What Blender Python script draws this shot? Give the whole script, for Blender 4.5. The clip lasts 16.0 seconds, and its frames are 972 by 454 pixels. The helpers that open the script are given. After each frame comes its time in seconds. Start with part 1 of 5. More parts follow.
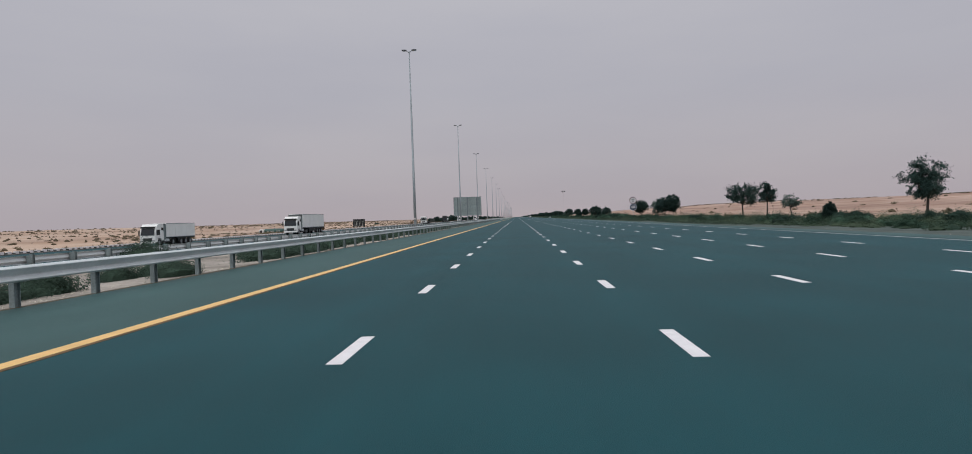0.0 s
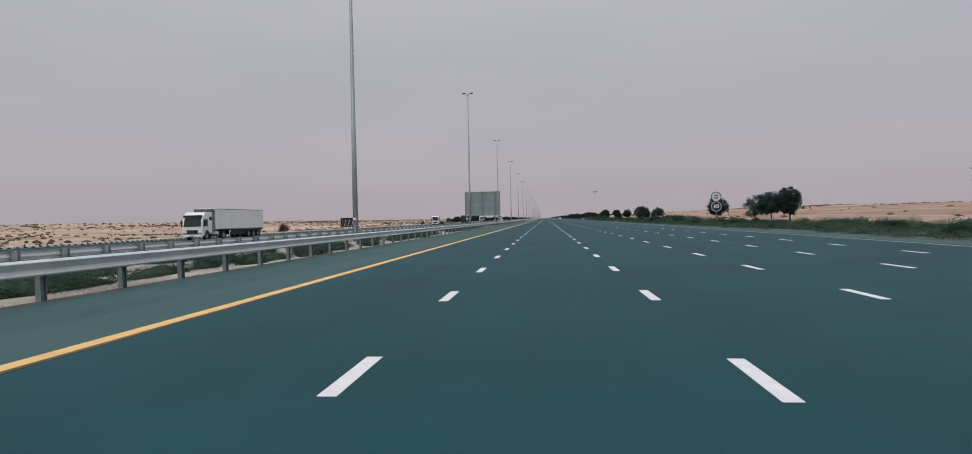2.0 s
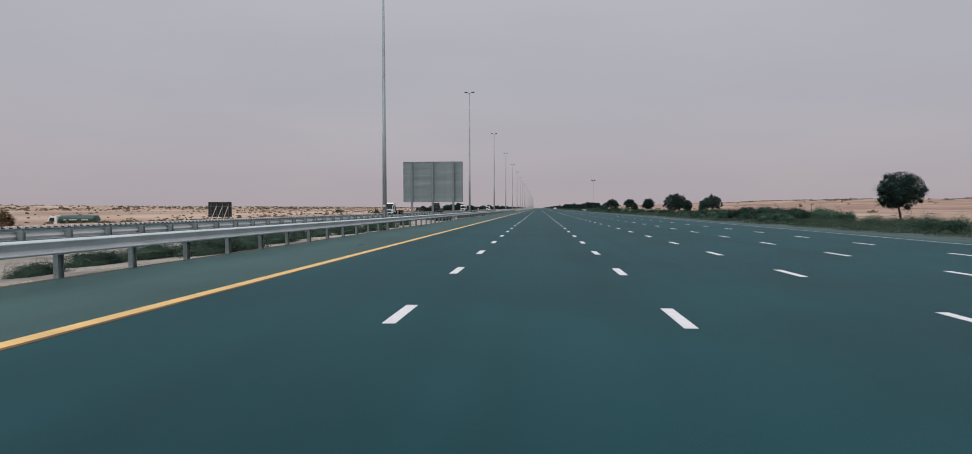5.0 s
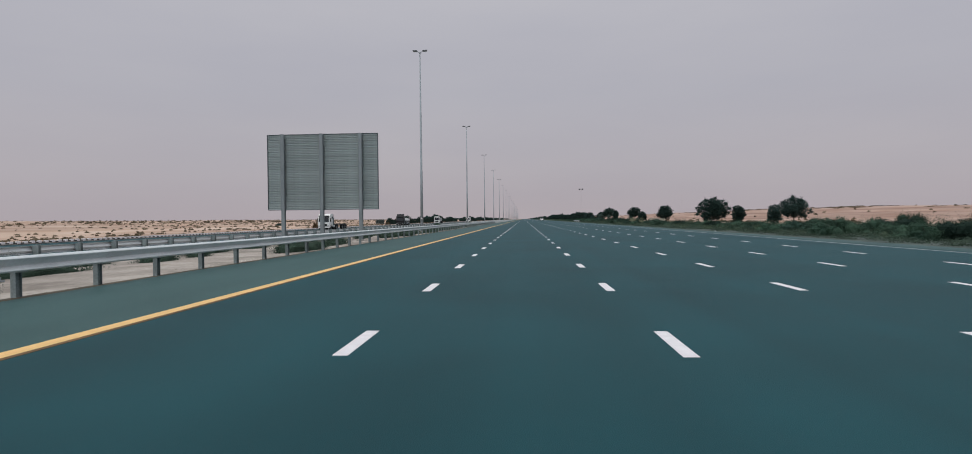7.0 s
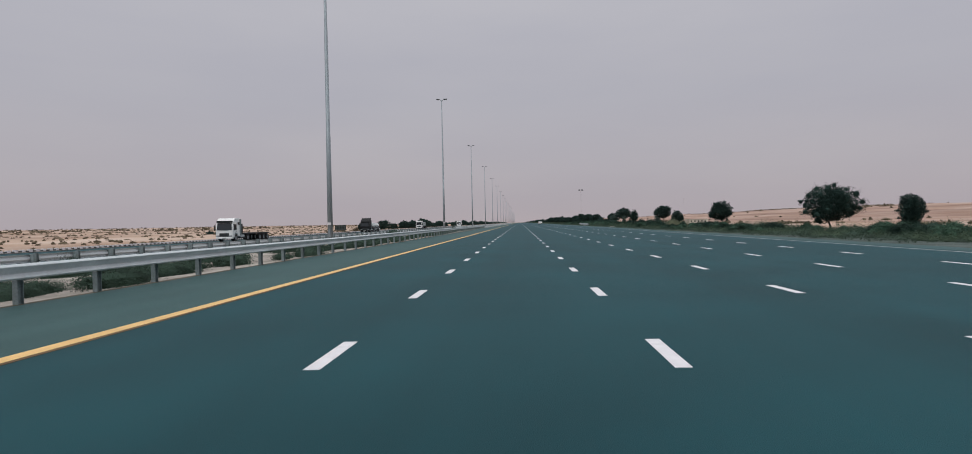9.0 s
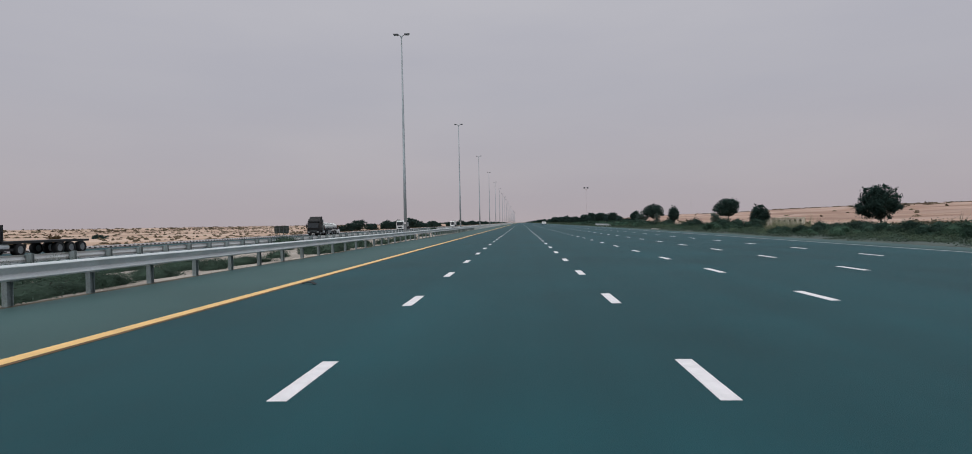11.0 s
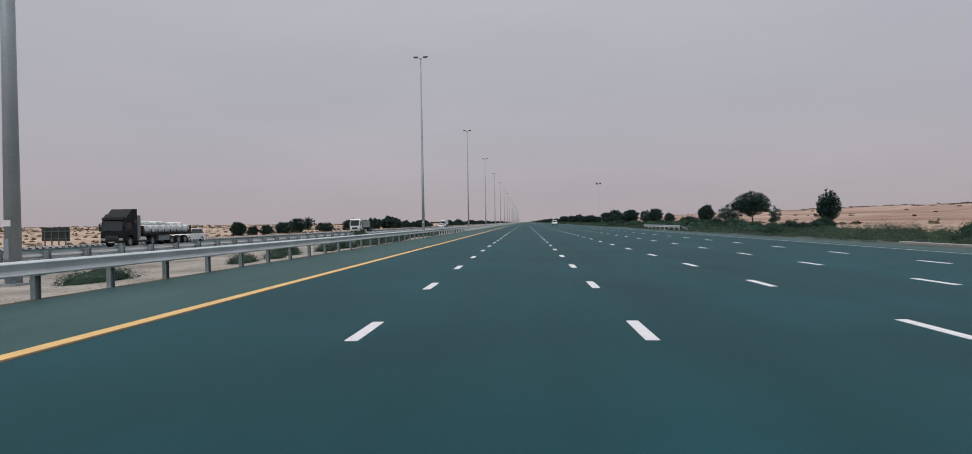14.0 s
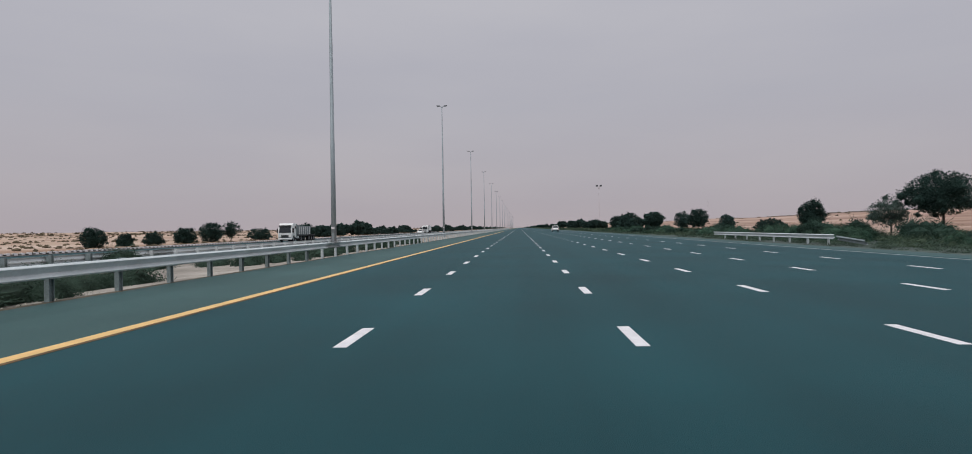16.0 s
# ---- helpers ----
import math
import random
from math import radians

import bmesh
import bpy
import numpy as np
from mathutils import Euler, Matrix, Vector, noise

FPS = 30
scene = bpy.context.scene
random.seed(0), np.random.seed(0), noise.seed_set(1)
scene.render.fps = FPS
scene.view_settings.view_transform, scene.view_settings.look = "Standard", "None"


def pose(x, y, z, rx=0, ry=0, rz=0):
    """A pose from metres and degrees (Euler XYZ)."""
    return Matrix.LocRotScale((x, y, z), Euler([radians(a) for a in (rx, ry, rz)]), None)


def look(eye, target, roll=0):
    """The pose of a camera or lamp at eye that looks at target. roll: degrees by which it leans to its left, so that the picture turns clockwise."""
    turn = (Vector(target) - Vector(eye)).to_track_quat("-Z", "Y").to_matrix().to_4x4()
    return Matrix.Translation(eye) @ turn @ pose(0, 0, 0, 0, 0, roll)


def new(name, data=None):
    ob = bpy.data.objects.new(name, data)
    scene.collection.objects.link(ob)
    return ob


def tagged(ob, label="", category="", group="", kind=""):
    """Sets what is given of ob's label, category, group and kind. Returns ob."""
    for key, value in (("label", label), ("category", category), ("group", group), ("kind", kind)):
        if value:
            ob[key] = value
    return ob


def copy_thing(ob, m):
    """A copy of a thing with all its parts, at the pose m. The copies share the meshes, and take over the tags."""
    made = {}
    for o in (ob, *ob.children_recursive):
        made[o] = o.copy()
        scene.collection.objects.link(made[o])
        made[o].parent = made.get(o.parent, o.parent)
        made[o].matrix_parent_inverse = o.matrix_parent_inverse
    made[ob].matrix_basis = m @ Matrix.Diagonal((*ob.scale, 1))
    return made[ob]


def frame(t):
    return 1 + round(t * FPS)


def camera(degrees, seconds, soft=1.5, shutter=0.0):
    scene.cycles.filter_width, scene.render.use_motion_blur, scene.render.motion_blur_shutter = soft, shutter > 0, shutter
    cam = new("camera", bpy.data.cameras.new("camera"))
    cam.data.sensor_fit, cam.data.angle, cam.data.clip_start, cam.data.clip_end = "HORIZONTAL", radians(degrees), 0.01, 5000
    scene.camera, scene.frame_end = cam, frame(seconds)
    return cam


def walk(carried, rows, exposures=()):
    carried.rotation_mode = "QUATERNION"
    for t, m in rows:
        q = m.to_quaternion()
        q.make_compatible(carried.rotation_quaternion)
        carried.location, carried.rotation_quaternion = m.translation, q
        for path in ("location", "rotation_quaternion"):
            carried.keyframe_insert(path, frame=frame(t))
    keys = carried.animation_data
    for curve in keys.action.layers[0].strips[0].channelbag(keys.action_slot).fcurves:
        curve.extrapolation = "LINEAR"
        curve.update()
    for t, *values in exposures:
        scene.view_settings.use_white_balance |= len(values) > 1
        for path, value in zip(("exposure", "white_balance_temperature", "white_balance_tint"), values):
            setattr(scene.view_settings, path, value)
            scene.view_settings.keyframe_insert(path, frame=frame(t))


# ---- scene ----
cam = camera(79.6, 16.0, soft=0.9)
# seconds, x, y, z, yaw, pitch, roll
ROWS = [
    (0.0, 0.070, -5.77, 1.430, 3.062, -0.912, -1.980),
    (0.5, 0.038, 4.16, 1.430, 2.697, -0.755, -2.003),
    (1.0, 0.009, 14.03, 1.430, 3.051, -0.708, -1.515),
    (1.5, 0.008, 23.87, 1.430, 3.711, -0.786, -1.531),
    (2.0, -0.019, 33.79, 1.430, 5.817, -0.795, -1.079),
    (2.5, -0.028, 42.94, 1.430, 7.094, -0.851, -0.796),
    (3.0, -0.056, 52.76, 1.430, 7.397, -1.083, -0.963),
    (5.5, 0.033, 101.45, 1.430, 4.209, -1.919, -0.075),
    (6.0, 0.041, 111.39, 1.430, 3.440, -1.719, -0.391),
    (6.5, 0.084, 121.29, 1.430, 3.464, -1.115, -0.821),
    (7.0, 0.127, 131.04, 1.430, 3.677, -0.775, -0.589),
    (7.5, 0.184, 140.86, 1.430, 3.850, -0.689, -0.729),
    (8.0, 0.174, 150.56, 1.430, 3.882, -0.827, -0.689),
    (8.5, 0.225, 160.49, 1.430, 3.716, -0.777, -0.693),
    (9.0, 0.281, 169.77, 1.430, 3.341, -0.402, -1.204),
    (11.5, 0.194, 218.69, 1.430, 3.448, -0.398, -1.164),
    (12.0, 0.203, 227.89, 1.430, 4.226, -0.410, -1.261),
    (12.5, 0.216, 237.70, 1.430, 4.612, -0.588, -1.073),
    (13.0, 0.258, 247.55, 1.430, 4.598, -0.727, -0.890),
    (13.5, 0.266, 257.18, 1.430, 4.428, -0.700, -0.612),
    (14.0, 0.332, 267.13, 1.430, 3.829, -0.445, -0.931),
    (14.5, 0.331, 276.84, 1.430, 3.621, -0.244, -0.791),
    (15.0, 0.380, 286.66, 1.430, 3.444, -0.258, -0.952),
    (15.5, 0.397, 295.81, 1.430, 3.287, -0.136, -0.928),
    (16.0, 0.384, 305.54, 1.430, 3.254, 0.089, -0.961),
]
walk(cam, [(t, pose(x, y, z, 0, 0, yaw) @ pose(0, 0, 0, 90 + pitch) @ pose(0, 0, 0, 0, 0, roll)) for t, x, y, z, yaw, pitch, roll in ROWS],
     exposures=((0.0, 0.0, 5900, 2), (16.0, 0.0, 5900, 2)))

# ---- sky and sun: a bright dusty overcast ----
SUN_AZ, SUN_EL = radians(205), radians(55)
world = bpy.data.worlds.new("world")
scene.world = world
world.use_nodes = True
wn, wl = world.node_tree.nodes, world.node_tree.links
wn.clear()
w_out, w_bg = wn.new("ShaderNodeOutputWorld"), wn.new("ShaderNodeBackground")
w_sky = wn.new("ShaderNodeTexSky")
w_sky.sky_type, w_sky.sun_disc = "NISHITA", False
w_sky.sun_elevation, w_sky.sun_rotation, w_sky.dust_density, w_sky.air_density = SUN_EL, SUN_AZ, 6.0, 1.0
w_co, w_sep, w_ramp = wn.new("ShaderNodeTexCoord"), wn.new("ShaderNodeSeparateXYZ"), wn.new("ShaderNodeValToRGB")
w_noise, w_map, w_add = wn.new("ShaderNodeTexNoise"), wn.new("ShaderNodeMapping"), wn.new("ShaderNodeMath")
w_mix, w_cl = wn.new("ShaderNodeMixRGB"), wn.new("ShaderNodeMixRGB")
wl.new(w_co.outputs["Generated"], w_sep.inputs[0])
wl.new(w_sep.outputs["Z"], w_ramp.inputs["Fac"])
w_ramp.color_ramp.elements[0].position, w_ramp.color_ramp.elements[0].color = 0.0, (0.50, 0.402, 0.403, 1)
w_ramp.color_ramp.elements[1].position, w_ramp.color_ramp.elements[1].color = 1.0, (1.42, 1.32, 1.30, 1)
for at, col in ((0.08, (0.50, 0.422, 0.43)), (0.2, (0.505, 0.446, 0.463)), (0.4, (0.56, 0.50, 0.515))):
    w_ramp.color_ramp.elements.new(at).color = (*col, 1)
w_map.inputs["Scale"].default_value = (1.2, 1.2, 5.0)
wl.new(w_co.outputs["Generated"], w_map.inputs[0])
wl.new(w_map.outputs[0], w_noise.inputs["Vector"])
w_noise.inputs["Scale"].default_value, w_noise.inputs["Detail"].default_value = 1.6, 4.0
w_cl.blend_type = "MULTIPLY"
w_cl.inputs["Fac"].default_value = 1.0
w_cr = wn.new("ShaderNodeValToRGB")
w_cr.color_ramp.elements[0].position, w_cr.color_ramp.elements[0].color = 0.3, (0.955, 0.96, 0.985, 1)
w_cr.color_ramp.elements[1].position, w_cr.color_ramp.elements[1].color = 0.7, (1.04, 1.035, 1.03, 1)
wl.new(w_noise.outputs["Fac"], w_cr.inputs["Fac"])
wl.new(w_ramp.outputs[0], w_cl.inputs[1])
wl.new(w_cr.outputs[0], w_cl.inputs[2])
w_scale = wn.new("ShaderNodeMixRGB")
w_scale.blend_type, w_scale.inputs["Fac"].default_value = "MULTIPLY", 1.0
w_scale.inputs[2].default_value = (0.06, 0.06, 0.06, 1)
wl.new(w_sky.outputs[0], w_scale.inputs[1])
w_mix.inputs["Fac"].default_value = 0.92
wl.new(w_scale.outputs[0], w_mix.inputs[1])
wl.new(w_cl.outputs[0], w_mix.inputs[2])
wl.new(w_mix.outputs[0], w_bg.inputs["Color"])
w_bg.inputs["Strength"].default_value = 1.0
wl.new(w_bg.outputs[0], w_out.inputs[0])
sun = new("sun", bpy.data.lights.new("sun", "SUN"))
sun.data.energy, sun.data.angle, sun.data.color = 0.8, radians(25), (1.0, 0.95, 0.9)
sun.matrix_world = look((0, 0, 50), (-math.sin(SUN_AZ) * 50 * math.cos(SUN_EL), -math.cos(SUN_AZ) * 50 * math.cos(SUN_EL), 50 - 50 * math.sin(SUN_EL)))


# ---- materials ----
def mat(name, base, rough=0.7, metal=0.0, var=0.15, scale=3.0, fine=60.0, bump=0.2, second=None, spec=0.4, island=0.0, obj=0.0):
    """A surface with variation at two scales, fine relief, and variation from piece to piece."""
    m = bpy.data.materials.new(name)
    m.use_nodes = True
    n, l = m.node_tree.nodes, m.node_tree.links
    b = n["Principled BSDF"]
    b.inputs["Roughness"].default_value, b.inputs["Metallic"].default_value = rough, metal
    b.inputs["Specular IOR Level"].default_value = spec
    co = n.new("ShaderNodeTexCoord")
    big, small = n.new("ShaderNodeTexNoise"), n.new("ShaderNodeTexNoise")
    big.inputs["Scale"].default_value, big.inputs["Detail"].default_value = scale, 6.0
    small.inputs["Scale"].default_value, small.inputs["Detail"].default_value = fine, 3.0
    for t in (big, small):
        l.new(co.outputs["Object"], t.inputs["Vector"])
    ramp = n.new("ShaderNodeValToRGB")
    dark = [c * (1 - var) for c in base]
    light = second or [min(1, c * (1 + var)) for c in base]
    ramp.color_ramp.elements[0].position, ramp.color_ramp.elements[0].color = 0.32, (*dark, 1)
    ramp.color_ramp.elements[1].position, ramp.color_ramp.elements[1].color = 0.68, (*light, 1)
    l.new(big.outputs["Fac"], ramp.inputs["Fac"])
    mul = n.new("ShaderNodeMixRGB")
    mul.blend_type, mul.inputs["Fac"].default_value = "MULTIPLY", 1.0
    r2 = n.new("ShaderNodeMapRange")
    r2.inputs["From Min"].default_value, r2.inputs["From Max"].default_value = 0.25, 0.75
    r2.inputs["To Min"].default_value, r2.inputs["To Max"].default_value = 1 - var, 1 + var
    l.new(small.outputs["Fac"], r2.inputs["Value"])
    l.new(ramp.outputs[0], mul.inputs[1])
    l.new(r2.outputs[0], mul.inputs[2])
    col = mul.outputs[0]
    if island or obj:
        src = n.new("ShaderNodeNewGeometry").outputs["Random Per Island"] if island else n.new("ShaderNodeObjectInfo").outputs["Random"]
        r3, mul2 = n.new("ShaderNodeMapRange"), n.new("ShaderNodeMixRGB")
        k = island or obj
        r3.inputs["To Min"].default_value, r3.inputs["To Max"].default_value = 1 - k, 1 + k
        mul2.blend_type, mul2.inputs["Fac"].default_value = "MULTIPLY", 1.0
        l.new(src, r3.inputs["Value"])
        l.new(col, mul2.inputs[1])
        l.new(r3.outputs[0], mul2.inputs[2])
        col = mul2.outputs[0]
    l.new(col, b.inputs["Base Color"])
    if bump:
        bp = n.new("ShaderNodeBump")
        bp.inputs["Strength"].default_value, bp.inputs["Distance"].default_value = bump, 0.02
        l.new(small.outputs["Fac"], bp.inputs["Height"])
        l.new(bp.outputs[0], b.inputs["Normal"])
    return m


def asphalt(name, base, spec, var):
    """Rolled asphalt: long streaks along the lanes, broad patches, fine aggregate."""
    m = mat(name, base, 0.62, var=var, scale=0.25, fine=110, bump=0.35, spec=spec)
    n, l = m.node_tree.nodes, m.node_tree.links
    b = n["Principled BSDF"]
    src = b.inputs["Base Color"].links[0].from_socket
    co, mp, st, rg, mul = n.new("ShaderNodeTexCoord"), n.new("ShaderNodeMapping"), n.new("ShaderNodeTexNoise"), n.new("ShaderNodeMapRange"), n.new("ShaderNodeMixRGB")
    mp.inputs["Scale"].default_value = (0.9, 0.012, 1.0)
    st.inputs["Scale"].default_value, st.inputs["Detail"].default_value = 1.0, 5.0
    rg.inputs["From Min"].default_value, rg.inputs["From Max"].default_value = 0.3, 0.7
    rg.inputs["To Min"].default_value, rg.inputs["To Max"].default_value = 0.9, 1.1
    mul.blend_type, mul.inputs["Fac"].default_value = "MULTIPLY", 1.0
    l.new(co.outputs["Object"], mp.inputs[0])
    l.new(mp.outputs[0], st.inputs["Vector"])
    l.new(st.outputs["Fac"], rg.inputs["Value"])
    l.new(src, mul.inputs[1])
    l.new(rg.outputs[0], mul.inputs[2])
    vor, sp, mix = n.new("ShaderNodeTexVoronoi"), n.new("ShaderNodeMapRange"), n.new("ShaderNodeMixRGB")
    vor.inputs["Scale"].default_value = 22.0
    sp.inputs["From Min"].default_value, sp.inputs["From Max"].default_value = 0.05, 0.11
    sp.inputs["To Min"].default_value, sp.inputs["To Max"].default_value = 0.35, 0.0
    l.new(co.outputs["Object"], vor.inputs["Vector"])
    l.new(vor.outputs["Distance"], sp.inputs["Value"])
    l.new(sp.outputs[0], mix.inputs["Fac"])
    l.new(mul.outputs[0], mix.inputs[1])
    mix.inputs[2].default_value = (0.11, 0.16, 0.175, 1)
    l.new(mix.outputs[0], b.inputs["Base Color"])
    return m


M_ROAD = asphalt("asphalt", (0.0085, 0.0520, 0.0622), 0.13, 0.15)
M_SHOULDER = asphalt("shoulder_asphalt", (0.054, 0.100, 0.099), 0.08, 0.10)
def sand():
    """Desert sand: broad pale and pink drifts, wind ripples, grain."""
    m = mat("sand", (0.435, 0.308, 0.224), 0.95, var=0.10, scale=0.05, fine=2.2, bump=0.3, second=(0.52, 0.42, 0.345), spec=0.05)
    n, l = m.node_tree.nodes, m.node_tree.links
    b = n["Principled BSDF"]
    src = b.inputs["Base Color"].links[0].from_socket
    co, mp, st, rg, mul = n.new("ShaderNodeTexCoord"), n.new("ShaderNodeMapping"), n.new("ShaderNodeTexNoise"), n.new("ShaderNodeValToRGB"), n.new("ShaderNodeMixRGB")
    mp.inputs["Scale"].default_value = (0.035, 0.006, 0.5)
    st.inputs["Scale"].default_value, st.inputs["Detail"].default_value = 1.0, 7.0
    rg.color_ramp.elements[0].position, rg.color_ramp.elements[0].color = 0.36, (0.74, 0.68, 0.66, 1)
    rg.color_ramp.elements[1].position, rg.color_ramp.elements[1].color = 0.6, (1.08, 1.05, 1.04, 1)
    mul.blend_type, mul.inputs["Fac"].default_value = "MULTIPLY", 1.0
    l.new(co.outputs["Object"], mp.inputs[0])
    l.new(mp.outputs[0], st.inputs["Vector"])
    l.new(st.outputs["Fac"], rg.inputs["Fac"])
    l.new(src, mul.inputs[1])
    l.new(rg.outputs[0], mul.inputs[2])
    # pinker, darker sand east of the road
    sep, east, tint = n.new("ShaderNodeSeparateXYZ"), n.new("ShaderNodeMapRange"), n.new("ShaderNodeMixRGB")
    east.inputs["From Min"].default_value, east.inputs["From Max"].default_value = 25.0, 110.0
    tint.blend_type, tint.inputs[2].default_value = "MULTIPLY", (0.87, 0.83, 0.86, 1)
    l.new(co.outputs["Object"], sep.inputs[0])
    l.new(sep.outputs["X"], east.inputs["Value"])
    l.new(east.outputs[0], tint.inputs["Fac"])
    l.new(mul.outputs[0], tint.inputs[1])
    l.new(tint.outputs[0], b.inputs["Base Color"])
    return m


M_SAND = sand()
M_MEDIAN = mat("median_gravelly_sand", (0.27, 0.236, 0.205), 0.95, var=0.2, scale=0.35, fine=6, bump=0.5, second=(0.43, 0.385, 0.34), spec=0.05)
M_SOIL = mat("verge_soil", (0.094, 0.110, 0.102), 0.95, var=0.22, scale=0.5, fine=9, bump=0.5, spec=0.05)
M_DIRT = mat("blown_dirt", (0.115, 0.10, 0.078), 0.95, var=0.25, scale=1.0, fine=20, bump=0.2, spec=0.05)
M_FRINGE = mat("brown_fringe", (0.13, 0.075, 0.028), 0.85, var=0.3, scale=0.8, fine=20, bump=0.1)
def leafy(m):
    """Lets part of the light through, as thin leaves do."""
    n, l = m.node_tree.nodes, m.node_tree.links
    b = n["Principled BSDF"]
    tr, mix = n.new("ShaderNodeBsdfTranslucent"), n.new("ShaderNodeMixShader")
    l.new(b.inputs["Base Color"].links[0].from_socket, tr.inputs["Color"])
    mix.inputs["Fac"].default_value = 0.42
    l.new(b.outputs[0], mix.inputs[1])
    l.new(tr.outputs[0], mix.inputs[2])
    l.new(mix.outputs[0], n["Material Output"].inputs["Surface"])
    return m


M_WHITE = mat("road_paint_white", (0.71, 0.68, 0.69), 0.65, var=0.11, scale=4, fine=120, bump=0.15)
M_WORN = mat("road_paint_worn", (0.36, 0.38, 0.38), 0.75, var=0.3, scale=1.2, fine=40, bump=0.15)
M_YELLOW = mat("road_paint_yellow", (0.74, 0.475, 0.175), 0.6, var=0.1, scale=2, fine=90, bump=0.15)
M_ZINC = mat("galvanised_steel", (0.55, 0.58, 0.59), 0.6, var=0.07, scale=0.8, fine=14, bump=0.0, spec=0.15)
M_POST = mat("post_steel", (0.23, 0.27, 0.275), 0.6, metal=0.4, var=0.2, scale=3, fine=30, bump=0.15, obj=0.15)
M_POLE = mat("pole_steel", (0.295, 0.33, 0.35), 0.5, metal=0.3, var=0.1, scale=0.8, fine=20, bump=0.05)
M_SIGNPOST = mat("sign_post_steel", (0.25, 0.285, 0.30), 0.5, metal=0.3, var=0.12, scale=0.8, fine=20, bump=0.05)
M_PANEL = mat("sign_back_aluminium", (0.38, 0.44, 0.44), 0.5, metal=0.3, var=0.1, scale=0.7, fine=15, bump=0.05, obj=0.08)
M_DEFLECTOR = mat("deflector_paint", (0.17, 0.20, 0.20), 0.5, var=0.15)
M_GUTTER = mat("gutter_dark", (0.028, 0.028, 0.028), 0.9, var=0.25, scale=0.6, fine=8, spec=0.05)
M_DARK = mat("dark_board", (0.02, 0.022, 0.024), 0.7, var=0.2)
M_LEAF = leafy(mat("leaves", (0.033, 0.060, 0.051), 0.8, var=0.28, scale=0.8, fine=2, bump=0, island=0.15, spec=0.12))
M_HEAD = mat("lamp_housing", (0.09, 0.10, 0.11), 0.55, metal=0.3)
M_LENS = mat("lamp_lens", (0.35, 0.36, 0.36), 0.2, var=0.03, bump=0)
M_PANEL_DARK = mat("sign_trim", (0.12, 0.14, 0.15), 0.55, metal=0.4)
M_CONC = mat("concrete", (0.36, 0.34, 0.31), 0.9, var=0.15)
M_SIGNBLUE = mat("sign_face", (0.02, 0.08, 0.22), 0.4, var=0.05, bump=0)
M_LEAF_MID = leafy(mat("grey_leaves", (0.050, 0.086, 0.077), 0.8, var=0.28, scale=0.8, fine=2, bump=0, island=0.15, spec=0.12))
M_LEAF_PALE = leafy(mat("pale_leaves", (0.105, 0.15, 0.13), 0.8, var=0.28, scale=0.8, fine=2, bump=0, island=0.15, spec=0.12))
M_SCRUB_DARK = leafy(mat("dark_scrub_leaves", (0.050, 0.085, 0.062), 0.8, var=0.28, scale=0.25, fine=2, bump=0, island=0.15, spec=0.12))
M_VERGE = leafy(mat("verge_weeds", (0.076, 0.108, 0.08), 0.8, var=0.28, scale=0.3, fine=2, bump=0, island=0.15, spec=0.12))
M_SHRUB = leafy(mat("shrub_leaves", (0.062, 0.096, 0.070), 0.8, var=0.28, scale=1.0, fine=2, bump=0, island=0.15, spec=0.12))
M_TUFT = mat("dry_tuft", (0.115, 0.092, 0.06), 0.9, var=0.35, scale=0.3, fine=2, bump=0, island=0.3, spec=0.1)
M_GRAVEL = mat("pale_gravel", (0.42, 0.38, 0.32), 0.95, var=0.25, scale=0.7, fine=8, bump=0, island=0.3, spec=0.1)
M_RIM_DARK = mat("sign_rim_dark", (0.10, 0.05, 0.05), 0.5, var=0.08, bump=0)
M_RIM_PALE = mat("sign_rim_pale", (0.45, 0.50, 0.55), 0.5, var=0.08, bump=0)
M_NAVY = mat("sign_navy", (0.015, 0.035, 0.07), 0.45, var=0.08, bump=0)
M_GREYINK = mat("grey_paint", (0.22, 0.24, 0.25), 0.6, var=0.12)
M_FRAME = mat("board_frame", (0.10, 0.11, 0.11), 0.7, var=0.2)
M_BOARDGREEN = mat("green_board", (0.022, 0.034, 0.03), 0.7, var=0.2)
M_STRUT = mat("pale_strut", (0.48, 0.48, 0.44), 0.7, var=0.15)
# mast steel paled towards the sky colour, in place of distance haze
M_MAST = mat("mast_steel_hazed", (0.52, 0.48, 0.49), 0.6, metal=0.3)
M_LIME = mat("whitewash", (0.62, 0.58, 0.50), 0.9, var=0.12, scale=1.0, fine=20)
M_BLACKPAINT = mat("road_paint_black", (0.03, 0.03, 0.032), 0.7, var=0.2, obj=0.2)
M_TYRE = mat("tyre_rubber", (0.02, 0.02, 0.021), 0.85, var=0.2)
M_RIM = mat("wheel_rim", (0.28, 0.29, 0.30), 0.4, metal=0.6)
M_GLASS = mat("tinted_glass", (0.015, 0.02, 0.024), 0.08, var=0.05, bump=0, spec=0.6)
M_BLACK = mat("black_plastic", (0.02, 0.021, 0.022), 0.6, var=0.15)
M_TRUCKWHITE = mat("white_vehicle_paint", (0.84, 0.83, 0.81), 0.35, var=0.04, scale=0.8, fine=12, bump=0.02)
